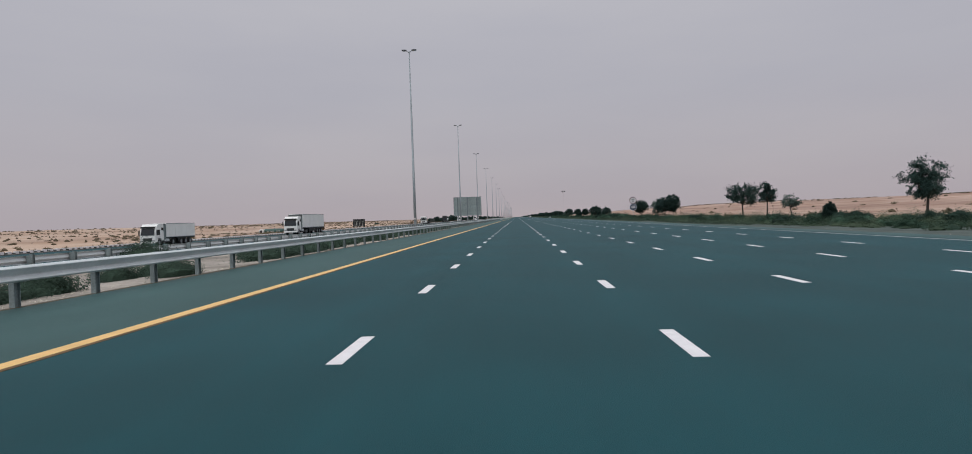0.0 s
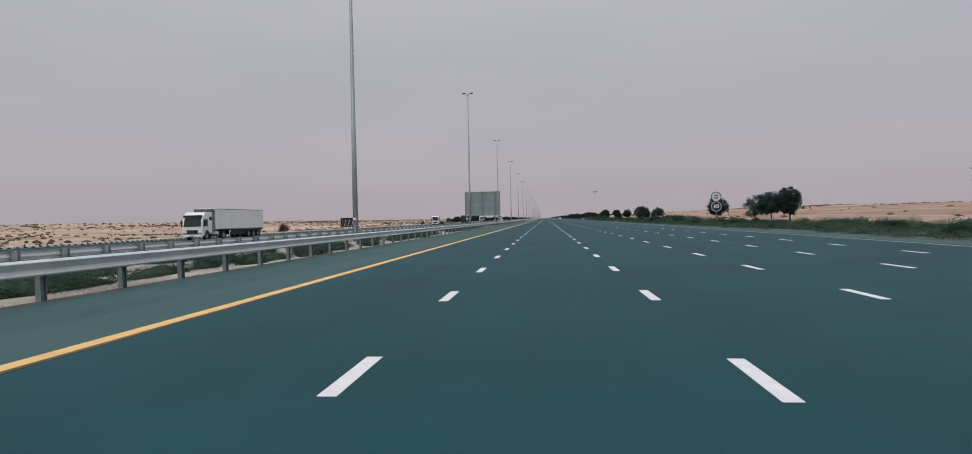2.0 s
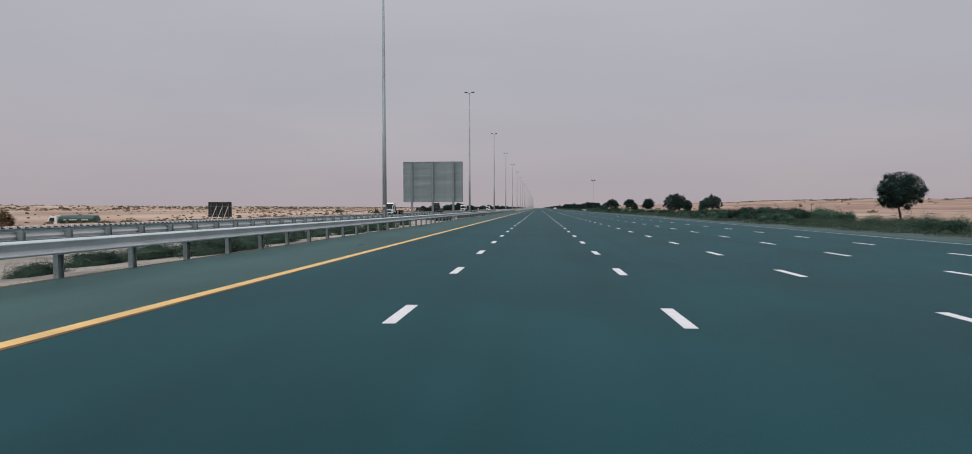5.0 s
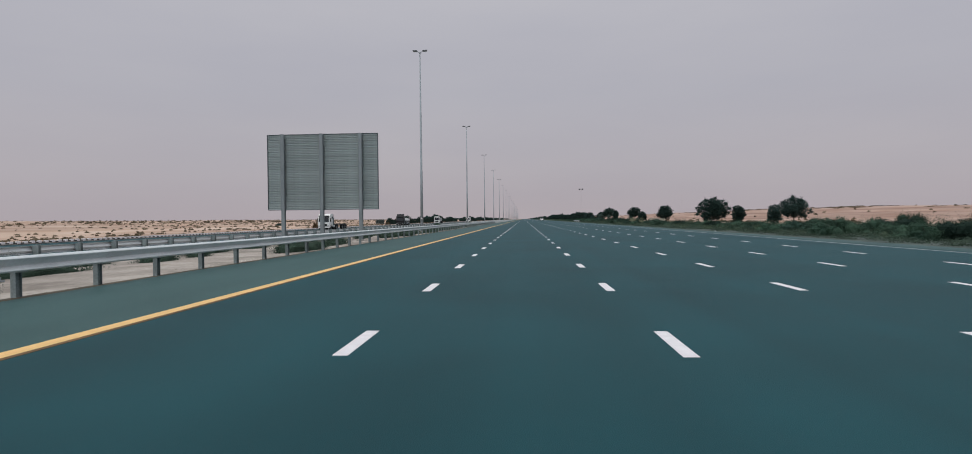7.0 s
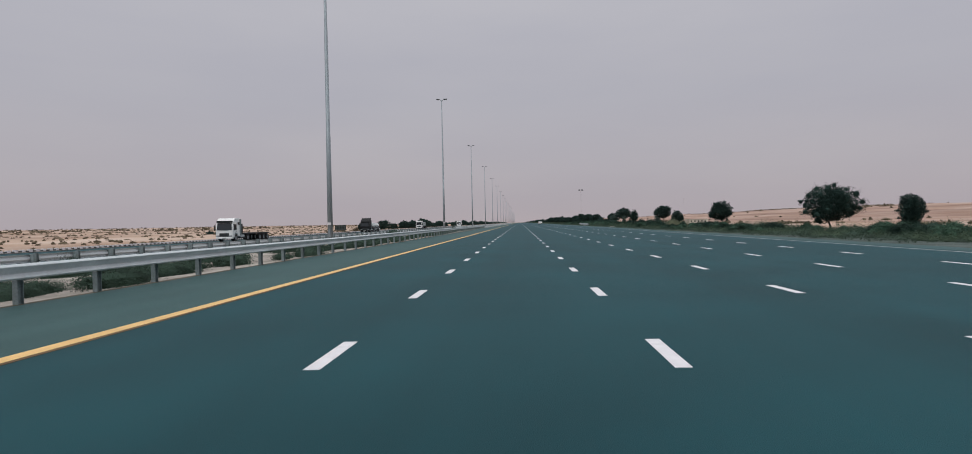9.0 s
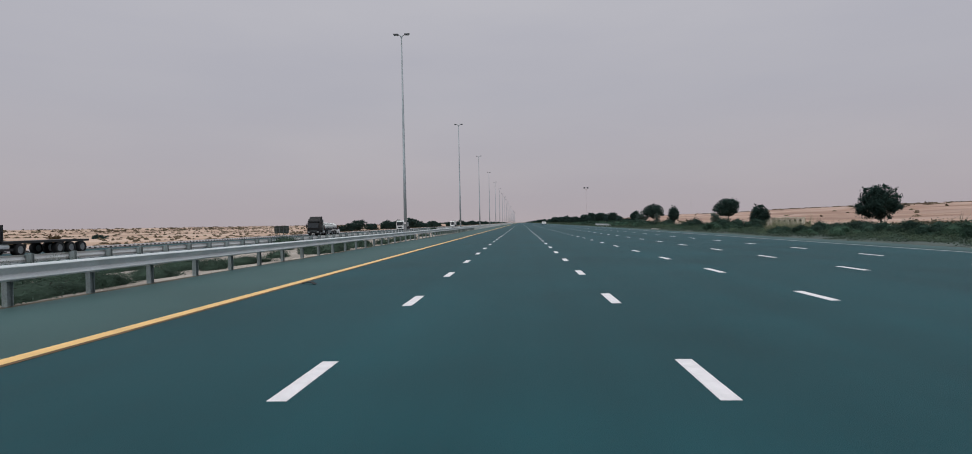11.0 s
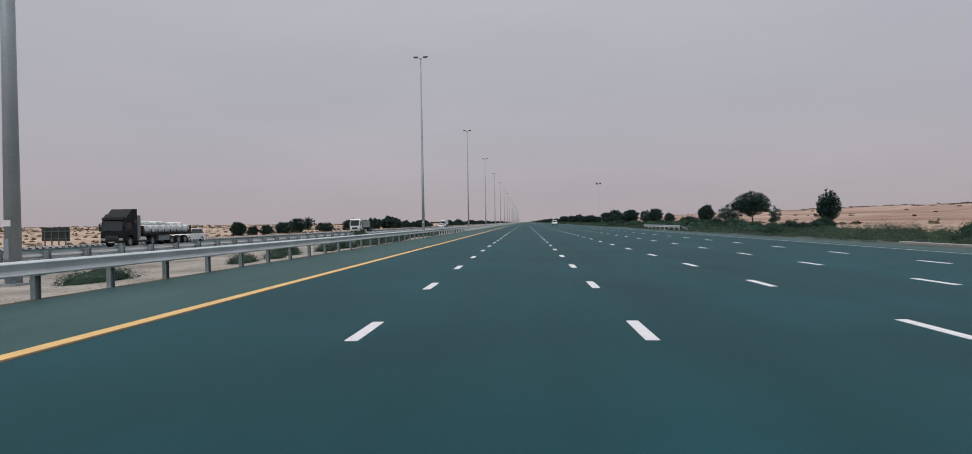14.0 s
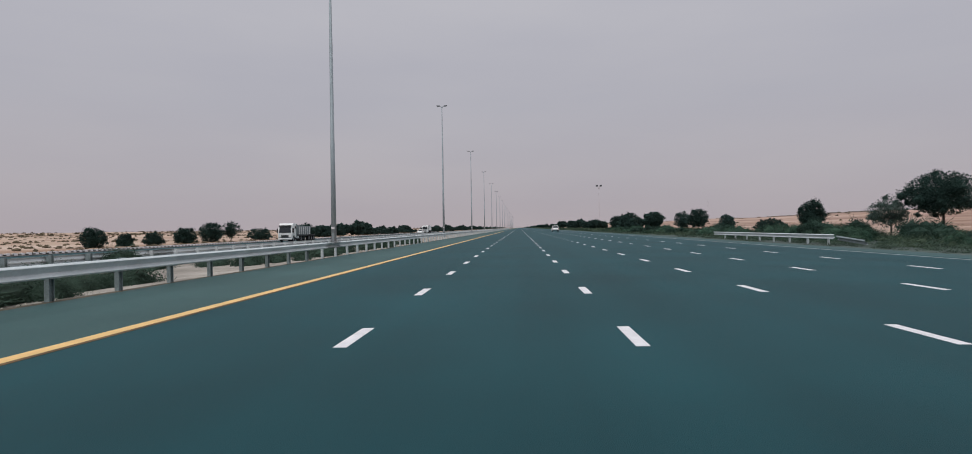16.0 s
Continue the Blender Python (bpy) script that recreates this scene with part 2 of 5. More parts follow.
M_TRUCKBLACK = mat("black_vehicle_paint", (0.012, 0.012, 0.013), 0.5, var=0.15, scale=0.8, fine=12, bump=0.02, spec=0.22)
M_RUST = mat("rusty_board", (0.09, 0.045, 0.03), 0.8, var=0.3)
M_BAG = mat("woven_bag_white", (0.66, 0.67, 0.66), 0.85, var=0.1, scale=2, fine=30, obj=0.08)
M_REDLENS = mat("red_lens", (0.25, 0.02, 0.02), 0.25, var=0.05, bump=0)
M_BARK = mat("bark", (0.07, 0.06, 0.05), 0.9, var=0.3, scale=5, fine=40, bump=0.5)
M_SCRUB = leafy(mat("scrub_leaves", (0.052, 0.092, 0.064), 0.8, second=(0.118, 0.156, 0.098), var=0.28, scale=0.13, fine=2, bump=0, island=0.15, spec=0.12))
M_DRY = leafy(mat("dry_grass", (0.27, 0.28, 0.18), 0.8, var=0.28, scale=0.3, fine=2, bump=0, island=0.15, spec=0.12))

M_BUSH = leafy(mat("bush_leaves", (0.048, 0.098, 0.070), 0.8, second=(0.082, 0.138, 0.092), var=0.25, scale=0.6, fine=2, bump=0, obj=0.38, spec=0.12))
M_BUSH_DARK = leafy(mat("dark_bush_leaves", (0.036, 0.070, 0.056), 0.8, second=(0.056, 0.096, 0.070), var=0.25, scale=0.6, fine=2, bump=0, obj=0.3, spec=0.12))

# ---- mesh helpers ----
def box(bm, x0, x1, y0, y1, z0, z1, m=None):
    v = [bm.verts.new((x, y, z)) for z in (z0, z1) for x, y in ((x0, y0), (x1, y0), (x1, y1), (x0, y1))]
    if m is not None:
        for p in v:
            p.co = m @ p.co
    for f in ((3, 2, 1, 0), (4, 5, 6, 7), (0, 1, 5, 4), (1, 2, 6, 5), (2, 3, 7, 6), (3, 0, 4, 7)):
        bm.faces.new([v[i] for i in f])
    return v


def tube(bm, pts, radii, sides=8, caps=True):
    """A round bar along pts."""
    rings = []
    for i, p in enumerate(pts):
        a = Vector(pts[min(i + 1, len(pts) - 1)]) - Vector(pts[max(i - 1, 0)])
        q = a.to_track_quat("Z", "Y")
        rings.append([bm.verts.new(Vector(p) + q @ Vector((radii[i] * math.cos(2 * math.pi * k / sides), radii[i] * math.sin(2 * math.pi * k / sides), 0))) for k in range(sides)])
    for r, s in zip(rings, rings[1:]):
        for k in range(sides):
            bm.faces.new((r[k], r[(k + 1) % sides], s[(k + 1) % sides], s[k]))
    if caps:
        bm.faces.new(rings[0][::-1])
        bm.faces.new(rings[-1])


def bevelled(bm, width, segments=2):
    bmesh.ops.bevel(bm, geom=bm.edges[:], offset=width, segments=segments, affect="EDGES", profile=0.6)
    return bm


def mesh_of(name, bm, material, smooth=False):
    me = bpy.data.meshes.new(name)
    bm.to_mesh(me)
    bm.free()
    me.materials.append(material)
    if smooth:
        me.polygons.foreach_set("use_smooth", [True] * len(me.polygons))
    return me


def part(name, bm, material, parent=None, label="", smooth=False, at=None):
    """Links a bmesh (or a mesh) as one object under a thing or a part."""
    me = bm if isinstance(bm, bpy.types.Mesh) else mesh_of(name, bm, material, smooth)
    ob = new(name, me)
    ob.parent = parent
    if at is not None:
        ob.matrix_basis = at
    return tagged(ob, label)


def thing(name, label, category, group="", kind="", at=None):
    ob = new(name)
    ob.empty_display_size = 0.3
    if at is not None:
        ob.matrix_basis = at
    return tagged(ob, label, category, group, kind)


def raw(name, verts, faces, material):
    me = bpy.data.meshes.new(name)
    me.from_pydata(verts, [], faces)
    me.materials.append(material)
    return me


# ---- ground ----
def axis(near, step, far, growth=1.25):
    """Steps that widen away from the near stretch."""
    a = list(np.arange(near[0], near[1] + 0.01, step))
    d = step
    while a[-1] < far[1]:
        d *= growth
        a.append(a[-1] + d)
    d = step
    while a[0] > far[0]:
        d *= growth
        a.insert(0, a[0] - d)
    return a


def height(x, y):
    """Sand level: the opposite road lies lower, dunes rise past both roads."""
    h = float(np.interp(x, (-47, -21, -19, -12, -9.8), (-0.52, -0.52, -0.26, -0.13, -0.06)))
    if x < -48:
        k = min(1, (-48 - x) / 40)
        h += k * (0.1 + 0.35 * noise.noise((x * 0.04, y * 0.04, 0)) + 0.8 * max(0, noise.noise((x * 0.012, y * 0.009, 3))))
        h += min(1, (-48 - x) / 350) * 3.7
        h -= 2.5 * k * math.exp(-((x + 84) / 24) ** 2 - ((y - 191) / 40) ** 2)
    if x > 34:
        k = min(1, (x - 34) / 40)
        h += k * (0.1 + 0.35 * noise.noise((x * 0.03, y * 0.03, 5)))
        far = max(0, min(1, (x - 90) / 170))
        far = far * far * (3 - 2 * far)
        h += far * (7.2 + 2.6 * noise.noise((x * 0.003, y * 0.004, 9)) + 0.7 * noise.noise((x * 0.02, y * 0.012, 2)))
    return h


def build_ground():
    xs = axis((-110, 130), 3.0, (-3800, 3800), 1.2)
    ys = axis((-60, 460), 6.0, (-900, 4400), 1.2)
    verts = [(x, y, height(x, y) - 0.2 * (-20.2 < x < -10.2)) for y in ys for x in xs]
    n = len(xs)
    faces = [(j * n + i, j * n + i + 1, (j + 1) * n + i + 1, (j + 1) * n + i) for j in range(len(ys) - 1) for i in range(n - 1)]
    me = raw("ground", verts, faces, M_SAND)
    me.polygons.foreach_set("use_smooth", [True] * len(me.polygons))
    tagged(new("ground", me), "pale orange desert sand with low dunes", "ground", kind="structure")


build_ground()
Y0, Y1 = -120, 2600


def strip(name, x0, x1, z1, material, label, y0=Y0, y1=Y1, z0=-0.7, parent=None):
    bm = bmesh.new()
    box(bm, x0, x1, y0, y1, z0, z1)
    ob = part(name, bm, material, parent, label)
    if parent is None:
        tagged(ob, label, "road", kind="structure")
    return ob


def build_median():
    """Pale gravelly sand between the guardrails, falling towards the lower road."""
    bm = bmesh.new()
    xs = [-9.752, -10.6, -11.5, -13, -15, -17, -19, -20.998]
    ys = np.arange(Y0, 520, 2.0)
    grid = [[bm.verts.new((x, y, (height(x, y) if x > -20 else -0.45) + 0.012 + 0.05 * noise.noise((x * 0.8, y * 0.6, 1)) * (-20 < x < -10))) for x in xs] for y in ys]
    for a, b in zip(grid, grid[1:]):
        for i in range(len(xs) - 1):
            bm.faces.new((a[i + 1], a[i], b[i], b[i + 1]))
    tagged(part("median", bm, M_MEDIAN, smooth=True), "pale gravelly sand strip of the median", "ground", kind="structure")


build_median()
X_YELLOW, X_EDGE = -5.55, 16.45
DASH, PERIOD = 1.37, 5.483
road = strip("road", -5.69, 17.0, 0.0, M_ROAD, "smooth blue-grey asphalt carriageway with six lanes")
strip("road_shoulder", -9.75, -5.69, 0.0, M_SHOULDER, "paler grey asphalt shoulder beside the guardrail")
strip("road_shoulder", 17.0, 18.6, -0.004, M_SHOULDER, "narrow grey asphalt shoulder beside the scrub")
strip("road_verge", 18.6, 31.2, -0.03, M_SOIL, "grey-brown soil verge under the scrub")
strip("road_opposite", -46.0, -21.0, -0.45, M_ROAD, "opposite carriageway of grey asphalt")


def build_lines():
    for name, x, w, m, lab in (("edge_line", X_YELLOW, 0.24, M_YELLOW, "solid yellow edge line"), ("edge_line", X_EDGE, 0.15, M_WORN, "worn greyish white edge line")):
        bm = bmesh.new()
        box(bm, x - w / 2, x + w / 2, Y0, Y1, -0.01, 0.005)
        part(name, bm, m, road, lab)
    # narrow brown strip added along the inner edge of the yellow line
    bm = bmesh.new()
    box(bm, X_YELLOW + 0.121, X_YELLOW + 0.21, Y0, Y1, -0.01, 0.004)
    part("fringe", bm, M_FRINGE, road, "thin brown fringe beside the yellow line")
    bm = bmesh.new()
    prev = None
    for y in np.arange(Y0, 700, 1.5):
        w = 0.20 + 0.16 * noise.noise((3.3, y * 0.25, 0.2))
        pair = (bm.verts.new((-9.75, y, 0.004)), bm.verts.new((-9.75 + max(0.02, w), y, 0.004)))
        if prev:
            bm.faces.new((prev[0], prev[1], pair[1], pair[0]))
        prev = pair
    part("dirt_edge", bm, M_DIRT, road, "brown dirt blown over the edge of the asphalt")
    bm = bmesh.new()
    box(bm, -0.085, 0.085, 0, DASH, -0.01, 0.005)
    me = mesh_of("lane_dash", bm, M_WHITE)
    far = bmesh.new()
    for k in range(-3, 400):
        for x in (-1.825, 1.825, 5.475, 9.125, 12.775):
            y = k * PERIOD
            if y < 310:
                part("lane_dash", me, M_WHITE, road, at=pose(x, y, 0))
            else:
                box(far, x - 0.085, x + 0.085, y, y + DASH, -0.01, 0.005)
    tagged(part("far_lane_dashes", far, M_WHITE, road, "distant white lane dashes"), kind="stuff")


build_lines()

# ---- guardrails ----
SPAN = 2.17


def w_beam(bm, y0, y1, side):
    """A W profile, 0.31 m high; side: +1 if its face looks to +x."""
    prof = [(0.0, -0.156), (0.04, -0.152), (0.09, -0.138), (0.107, -0.124), (0.11, -0.112), (0.1, -0.098), (0.02, -0.05), (0.004, -0.038), (0.002, -0.026),
            (0.012, -0.012), (0.096, 0.088), (0.107, 0.1), (0.108, 0.108), (0.1, 0.12), (0.05, 0.15), (0.012, 0.156)]
    back = [(a - 0.006, b) for a, b in prof[::-1]]
    loop = prof + back
    r0 = [bm.verts.new((side * a, y0, b)) for a, b in loop]
    r1 = [bm.verts.new((side * a, y1, b)) for a, b in loop]
    for i in range(len(loop)):
        j = (i + 1) % len(loop)
        bm.faces.new((r0[i], r0[j], r1[j], r1[i]))


def guardrail(x, side, y0, near, far, label, base=0.0, top=0.82, proud=-0.02):
    steel = M_ZINC
    g = thing("guardrail", label, "guardrail", at=pose(x, 0, base))
    zc = top - 0.155
    bm = bmesh.new()
    w_beam(bm, -SPAN - 0.03, SPAN + 0.03, side)
    bmesh.ops.recalc_face_normals(bm, faces=bm.faces[:])
    beam = mesh_of("beam", bm, steel)
    bm = bmesh.new()
    w, d, f, c = 0.055, 0.075, 0.012, 0.007
    loop = [(-w, -d), (w, -d), (w, -d + f), (c, -d + f), (c, d - f), (w, d - f), (w, d), (-w, d), (-w, d - f), (-c, d - f), (-c, -d + f), (-w, -d + f)]
    lo, hi = ([bm.verts.new((a, b, z)) for a, b in loop] for z in (-0.5, top + proud))
    for k in range(12):
        bm.faces.new((lo[k], lo[(k + 1) % 12], hi[(k + 1) % 12], hi[k]))
    bm.faces.new(hi)
    post = mesh_of("post", bm, M_POST)
    bm = bmesh.new()
    box(bm, -0.06, 0.06, -0.08, 0.08, -0.17, 0.17)
    block = mesh_of("spacer_block", bm, M_POST)
    n = int((near - y0) / SPAN)
    for k in range(n):
        y = y0 + k * SPAN
        p = part("post", post, M_POST, g, at=pose(-side * 0.18, y, 0))
        part("spacer_block", block, M_POST, p, at=pose(side * 0.115, 0, zc))
        if k % 2 == 0:
            part("beam", beam, steel, g, at=pose(0.004 * side * (k % 4 == 0), y + SPAN, zc))
    bm = bmesh.new()
    ye = y0 + n * SPAN
    w_beam(bm, ye, far, side)
    for v in bm.verts:
        v.co.z += zc
    bmesh.ops.recalc_face_normals(bm, faces=bm.faces[:])
    k = 0
    while ye + k * SPAN < min(far, 900):
        y = ye + k * SPAN
        box(bm, -side * 0.18 - 0.055, -side * 0.18 + 0.055, y - 0.075, y + 0.075, -0.5, top - 0.02)
        k += 1
    tagged(part("far_guardrail", bm, steel, g, "distant stretch of the guardrail"), kind="stuff")
    return g


guardrail(-9.52, 1, -10.6 + 0.43, 335, 1800, "galvanised steel W-beam guardrail on grey posts")
guardrail(-18.9, -1, -10.2, 335, 1800, "second galvanised guardrail along the opposite carriageway", base=-0.25, proud=0.05)


# ---- light poles ----
def light_pole(y):
    p = thing("light_pole", "tall tapered galvanised street light pole with twin lamp heads", "street lamp", "street lamps in the median", at=pose(-14.5, y, -0.16))
    bm = bmesh.new()
    tube(bm, [(0, 0, 0), (0, 0, 8.6), (0, 0, 8.62), (0, 0, 17), (0, 0, 17.02), (0, 0, 25.7)], [0.215, 0.175, 0.16, 0.13, 0.118, 0.07], 12)
    part("shaft", bm, M_POLE, p, smooth=True)
    bm = bmesh.new()
    box(bm, -0.33, 0.33, -0.33, 0.33, 0, 0.05)
    plate = part("base_plate", bm, M_POLE, p)
    for sx in (-1, 1):
        for sy in (-1, 1):
            bm = bmesh.new()
            tube(bm, [(sx * 0.26, sy * 0.26, 0.04), (sx * 0.26, sy * 0.26, 0.13)], [0.025, 0.025], 6)
            part("bolt", bm, M_POST, plate)
    bm = bmesh.new()
    box(bm, -0.13, 0.13, -0.226, -0.2, 1.7, 1.88)
    part("number_plate", bm, M_WHITE, p, "small white plate strapped to the pole")
    bm = bmesh.new()
    box(bm, -0.075, 0.075, -0.232, -0.19, 0.75, 1.35)
    part("access_door", bm, M_POLE, p)
    for s in (-1, 1):
        bm = bmesh.new()
        tube(bm, [(0, 0, 25.45), (s * 0.2, 0, 25.72), (s * 0.45, 0, 25.84)], [0.055, 0.05, 0.045], 8)
        arm = part("arm", bm, M_POLE, p, smooth=True)
        bm = bmesh.new()
        box(bm, min(s * 0.38, s * 1.05), max(s * 0.38, s * 1.05), -0.19, 0.19, 25.78, 25.94)
        for v in bm.verts:
            if abs(v.co.x) > 0.9:
                v.co.z += 0.05
                v.co.y *= 0.7
        bevelled(bm, 0.035)
        head = part("lamp_head", bm, M_HEAD, p)
        bm = bmesh.new()
        box(bm, min(s * 0.5, s * 0.95), max(s * 0.5, s * 0.95), -0.12, 0.12, 25.75, 25.786)
        part("lens", bm, M_LENS, head)
    return p


pole = light_pole(77.3)
for k in range(1, 26):
    copy_thing(pole, pose(-14.5, 77.3 + 68.6 * k, -0.16))


# ---- large sign seen from behind ----
def sign_back():
    s = thing("road_sign", "back of a large ribbed aluminium road sign on three steel posts", "road sign", at=pose(-15.1, 174.65, 0))
    n, z0, z1 = 44, 2.30, 8.0
    h = (z1 - z0) / n
    bm = bmesh.new()
    prof = [(0.06, 0.0), (-0.005, 0.0), (-0.02, 0.012), (-0.02, h * 0.28), (0.02, h * 0.34), (0.02, h * 0.9), (-0.012, h * 0.96), (-0.012, h - 0.004), (0.06, h - 0.004)]
    a = [bm.verts.new((-4.25, y, z)) for y, z in prof]
    c = [bm.verts.new((4.25, y, z)) for y, z in prof]
    for i in range(len(prof)):
        j = (i + 1) % len(prof)
        bm.faces.new((a[i], c[i], c[j], a[j]))
    bm.faces.new(a)
    bm.faces.new(c[::-1])
    bmesh.ops.recalc_face_normals(bm, faces=bm.faces[:])
    me = mesh_of("plank", bm, M_PANEL)
    for k in range(n):
        part("plank", me, M_PANEL, s, at=pose(0, 0, z0 + k * h))
    for x0, x1, zz0, zz1 in ((-4.3, -4.25, z0 - 0.03, z1 + 0.03), (4.25, 4.3, z0 - 0.03, z1 + 0.03), (-4.25, 4.25, z1, z1 + 0.04), (-4.25, 4.25, z0 - 0.04, z0)):
        bm = bmesh.new()
        box(bm, x0, x1, -0.05, 0.08, zz0, zz1)
        part("edge_trim", bm, M_PANEL_DARK, s)
    for x in (-3.03, -0.02, 2.98):
        bm = bmesh.new()
        w, d = 0.13, 0.26
        y0, y1, f, c = -0.03 - d, -0.024, 0.016, 0.008
        loop = [(-w, y0), (w, y0), (w, y0 + f), (c, y0 + f), (c, y1 - f), (w, y1 - f), (w, y1), (-w, y1), (-w, y1 - f), (-c, y1 - f), (-c, y0 + f), (-w, y0 + f)]
        lo = [bm.verts.new((x + a_, b_, -0.6)) for a_, b_ in loop]
        hi = [bm.verts.new((x + a_, b_, z1 + 0.04)) for a_, b_ in loop]
        for k in range(12):
            bm.faces.new((lo[k], lo[(k + 1) % 12], hi[(k + 1) % 12], hi[k]))
        bm.faces.new(lo[::-1])
        bm.faces.new(hi)
        bmesh.ops.recalc_face_normals(bm, faces=bm.faces[:])
        post = part("post", bm, M_SIGNPOST, s, "steel I-beam post")
        bm = bmesh.new()
        box(bm, x - 0.3, x + 0.3, -0.45, 0.15, -0.6, -0.02)
        part("footing", bm, M_CONC, post, "concrete footing")
    bm = bmesh.new()
    box(bm, -4.24, 4.24, 0.062, 0.075, z0, z1)
    part("sign_face", bm, M_SIGNBLUE, s)


sign_back()


# ---- trees ----
def quads(centres, sizes, gen, flat=0.45, up=0.0, out=None, spread=0.5):
    """Small leaf blades, one at each centre, turned at random or with their faces outwards."""
    n = len(centres)
    a = gen.normal(size=(n, 3))
    if out is None:
        a[:, 2] += up * 2.5
        b = gen.normal(size=(n, 3))
    else:
        face = out / np.maximum(np.linalg.norm(out, axis=1), 1e-6)[:, None] + gen.normal(size=(n, 3)) * spread
        face /= np.linalg.norm(face, axis=1)[:, None]
        a -= face * np.sum(a * face, axis=1)[:, None]
        b = np.cross(face, a)
    a /= np.linalg.norm(a, axis=1)[:, None]
    b -= a * np.sum(a * b, axis=1)[:, None]
    b /= np.linalg.norm(b, axis=1)[:, None]
    s = np.asarray(sizes)[:, None]
    c = np.asarray(centres)
    return np.stack([c - a * s, c + a * s * 0.7 + b * s * flat, c + a * s * 0.7 - b * s * flat], axis=1).reshape(-1, 3)


def blades(roots, heights, widths, gen, lean=0.4):
    """Upright blades from their roots."""
    n = len(roots)
    r = np.asarray(roots)
    h, w = np.asarray(heights)[:, None], np.asarray(widths)[:, None]
    ang = gen.uniform(0, 6.283, n)
    side = np.stack([np.cos(ang), np.sin(ang), np.zeros(n)], axis=1)
    d = gen.normal(size=(n, 3)) * lean
    d[:, 2] = 1.0
    tip = r + d * h
    return np.stack([r - side * w, tip, r + side * w], axis=1).reshape(-1, 3)


def ico(level):
    """The triangles of a unit ball."""
    bm = bmesh.new()
    bmesh.ops.create_icosphere(bm, subdivisions=level, radius=1.0)
    t = np.array([[v.co[:] for v in f.verts] for f in bm.faces])
    bm.free()
    return t


BALL = {k: ico(k) for k in (1, 2)}


def lumps(centres, radii, gen, level=1, half=False):
    """Leafy masses: uneven balls, or domes that stand on their centre."""
    base = BALL[level].reshape(-1, 3)
    out = []
    for c, r in zip(centres, radii):
        r = np.asarray(r) * np.ones(3)
        p = gen.uniform(0, 6.3, 3)
        k = 1 + 0.16 * np.sin(base[:, 0] * 5 + p[0]) * np.cos(base[:, 1] * 6 + p[1]) + 0.1 * np.sin(base[:, 2] * 9 + p[2])
        v = base * k[:, None]
        if half:
            v = v.copy()
            v[:, 2] = np.maximum(v[:, 2], -0.05)
        out.append(v * r + np.asarray(c))
    return np.concatenate(out)


def leaf_mesh(name, verts, material):
    """Triangles, three corners each."""
    verts = np.asarray(verts, dtype=np.float32)
    n = len(verts) // 3
    me = bpy.data.meshes.new(name)
    me.vertices.add(len(verts))
    me.vertices.foreach_set("co", verts.ravel())
    me.loops.add(n * 3)
    me.loops.foreach_set("vertex_index", np.arange(n * 3, dtype=np.int32))
    me.polygons.add(n)
    me.polygons.foreach_set("loop_start", np.arange(0, n * 3, 3, dtype=np.int32))
    me.update(calc_edges=True)
    me.materials.append(material)
    return me


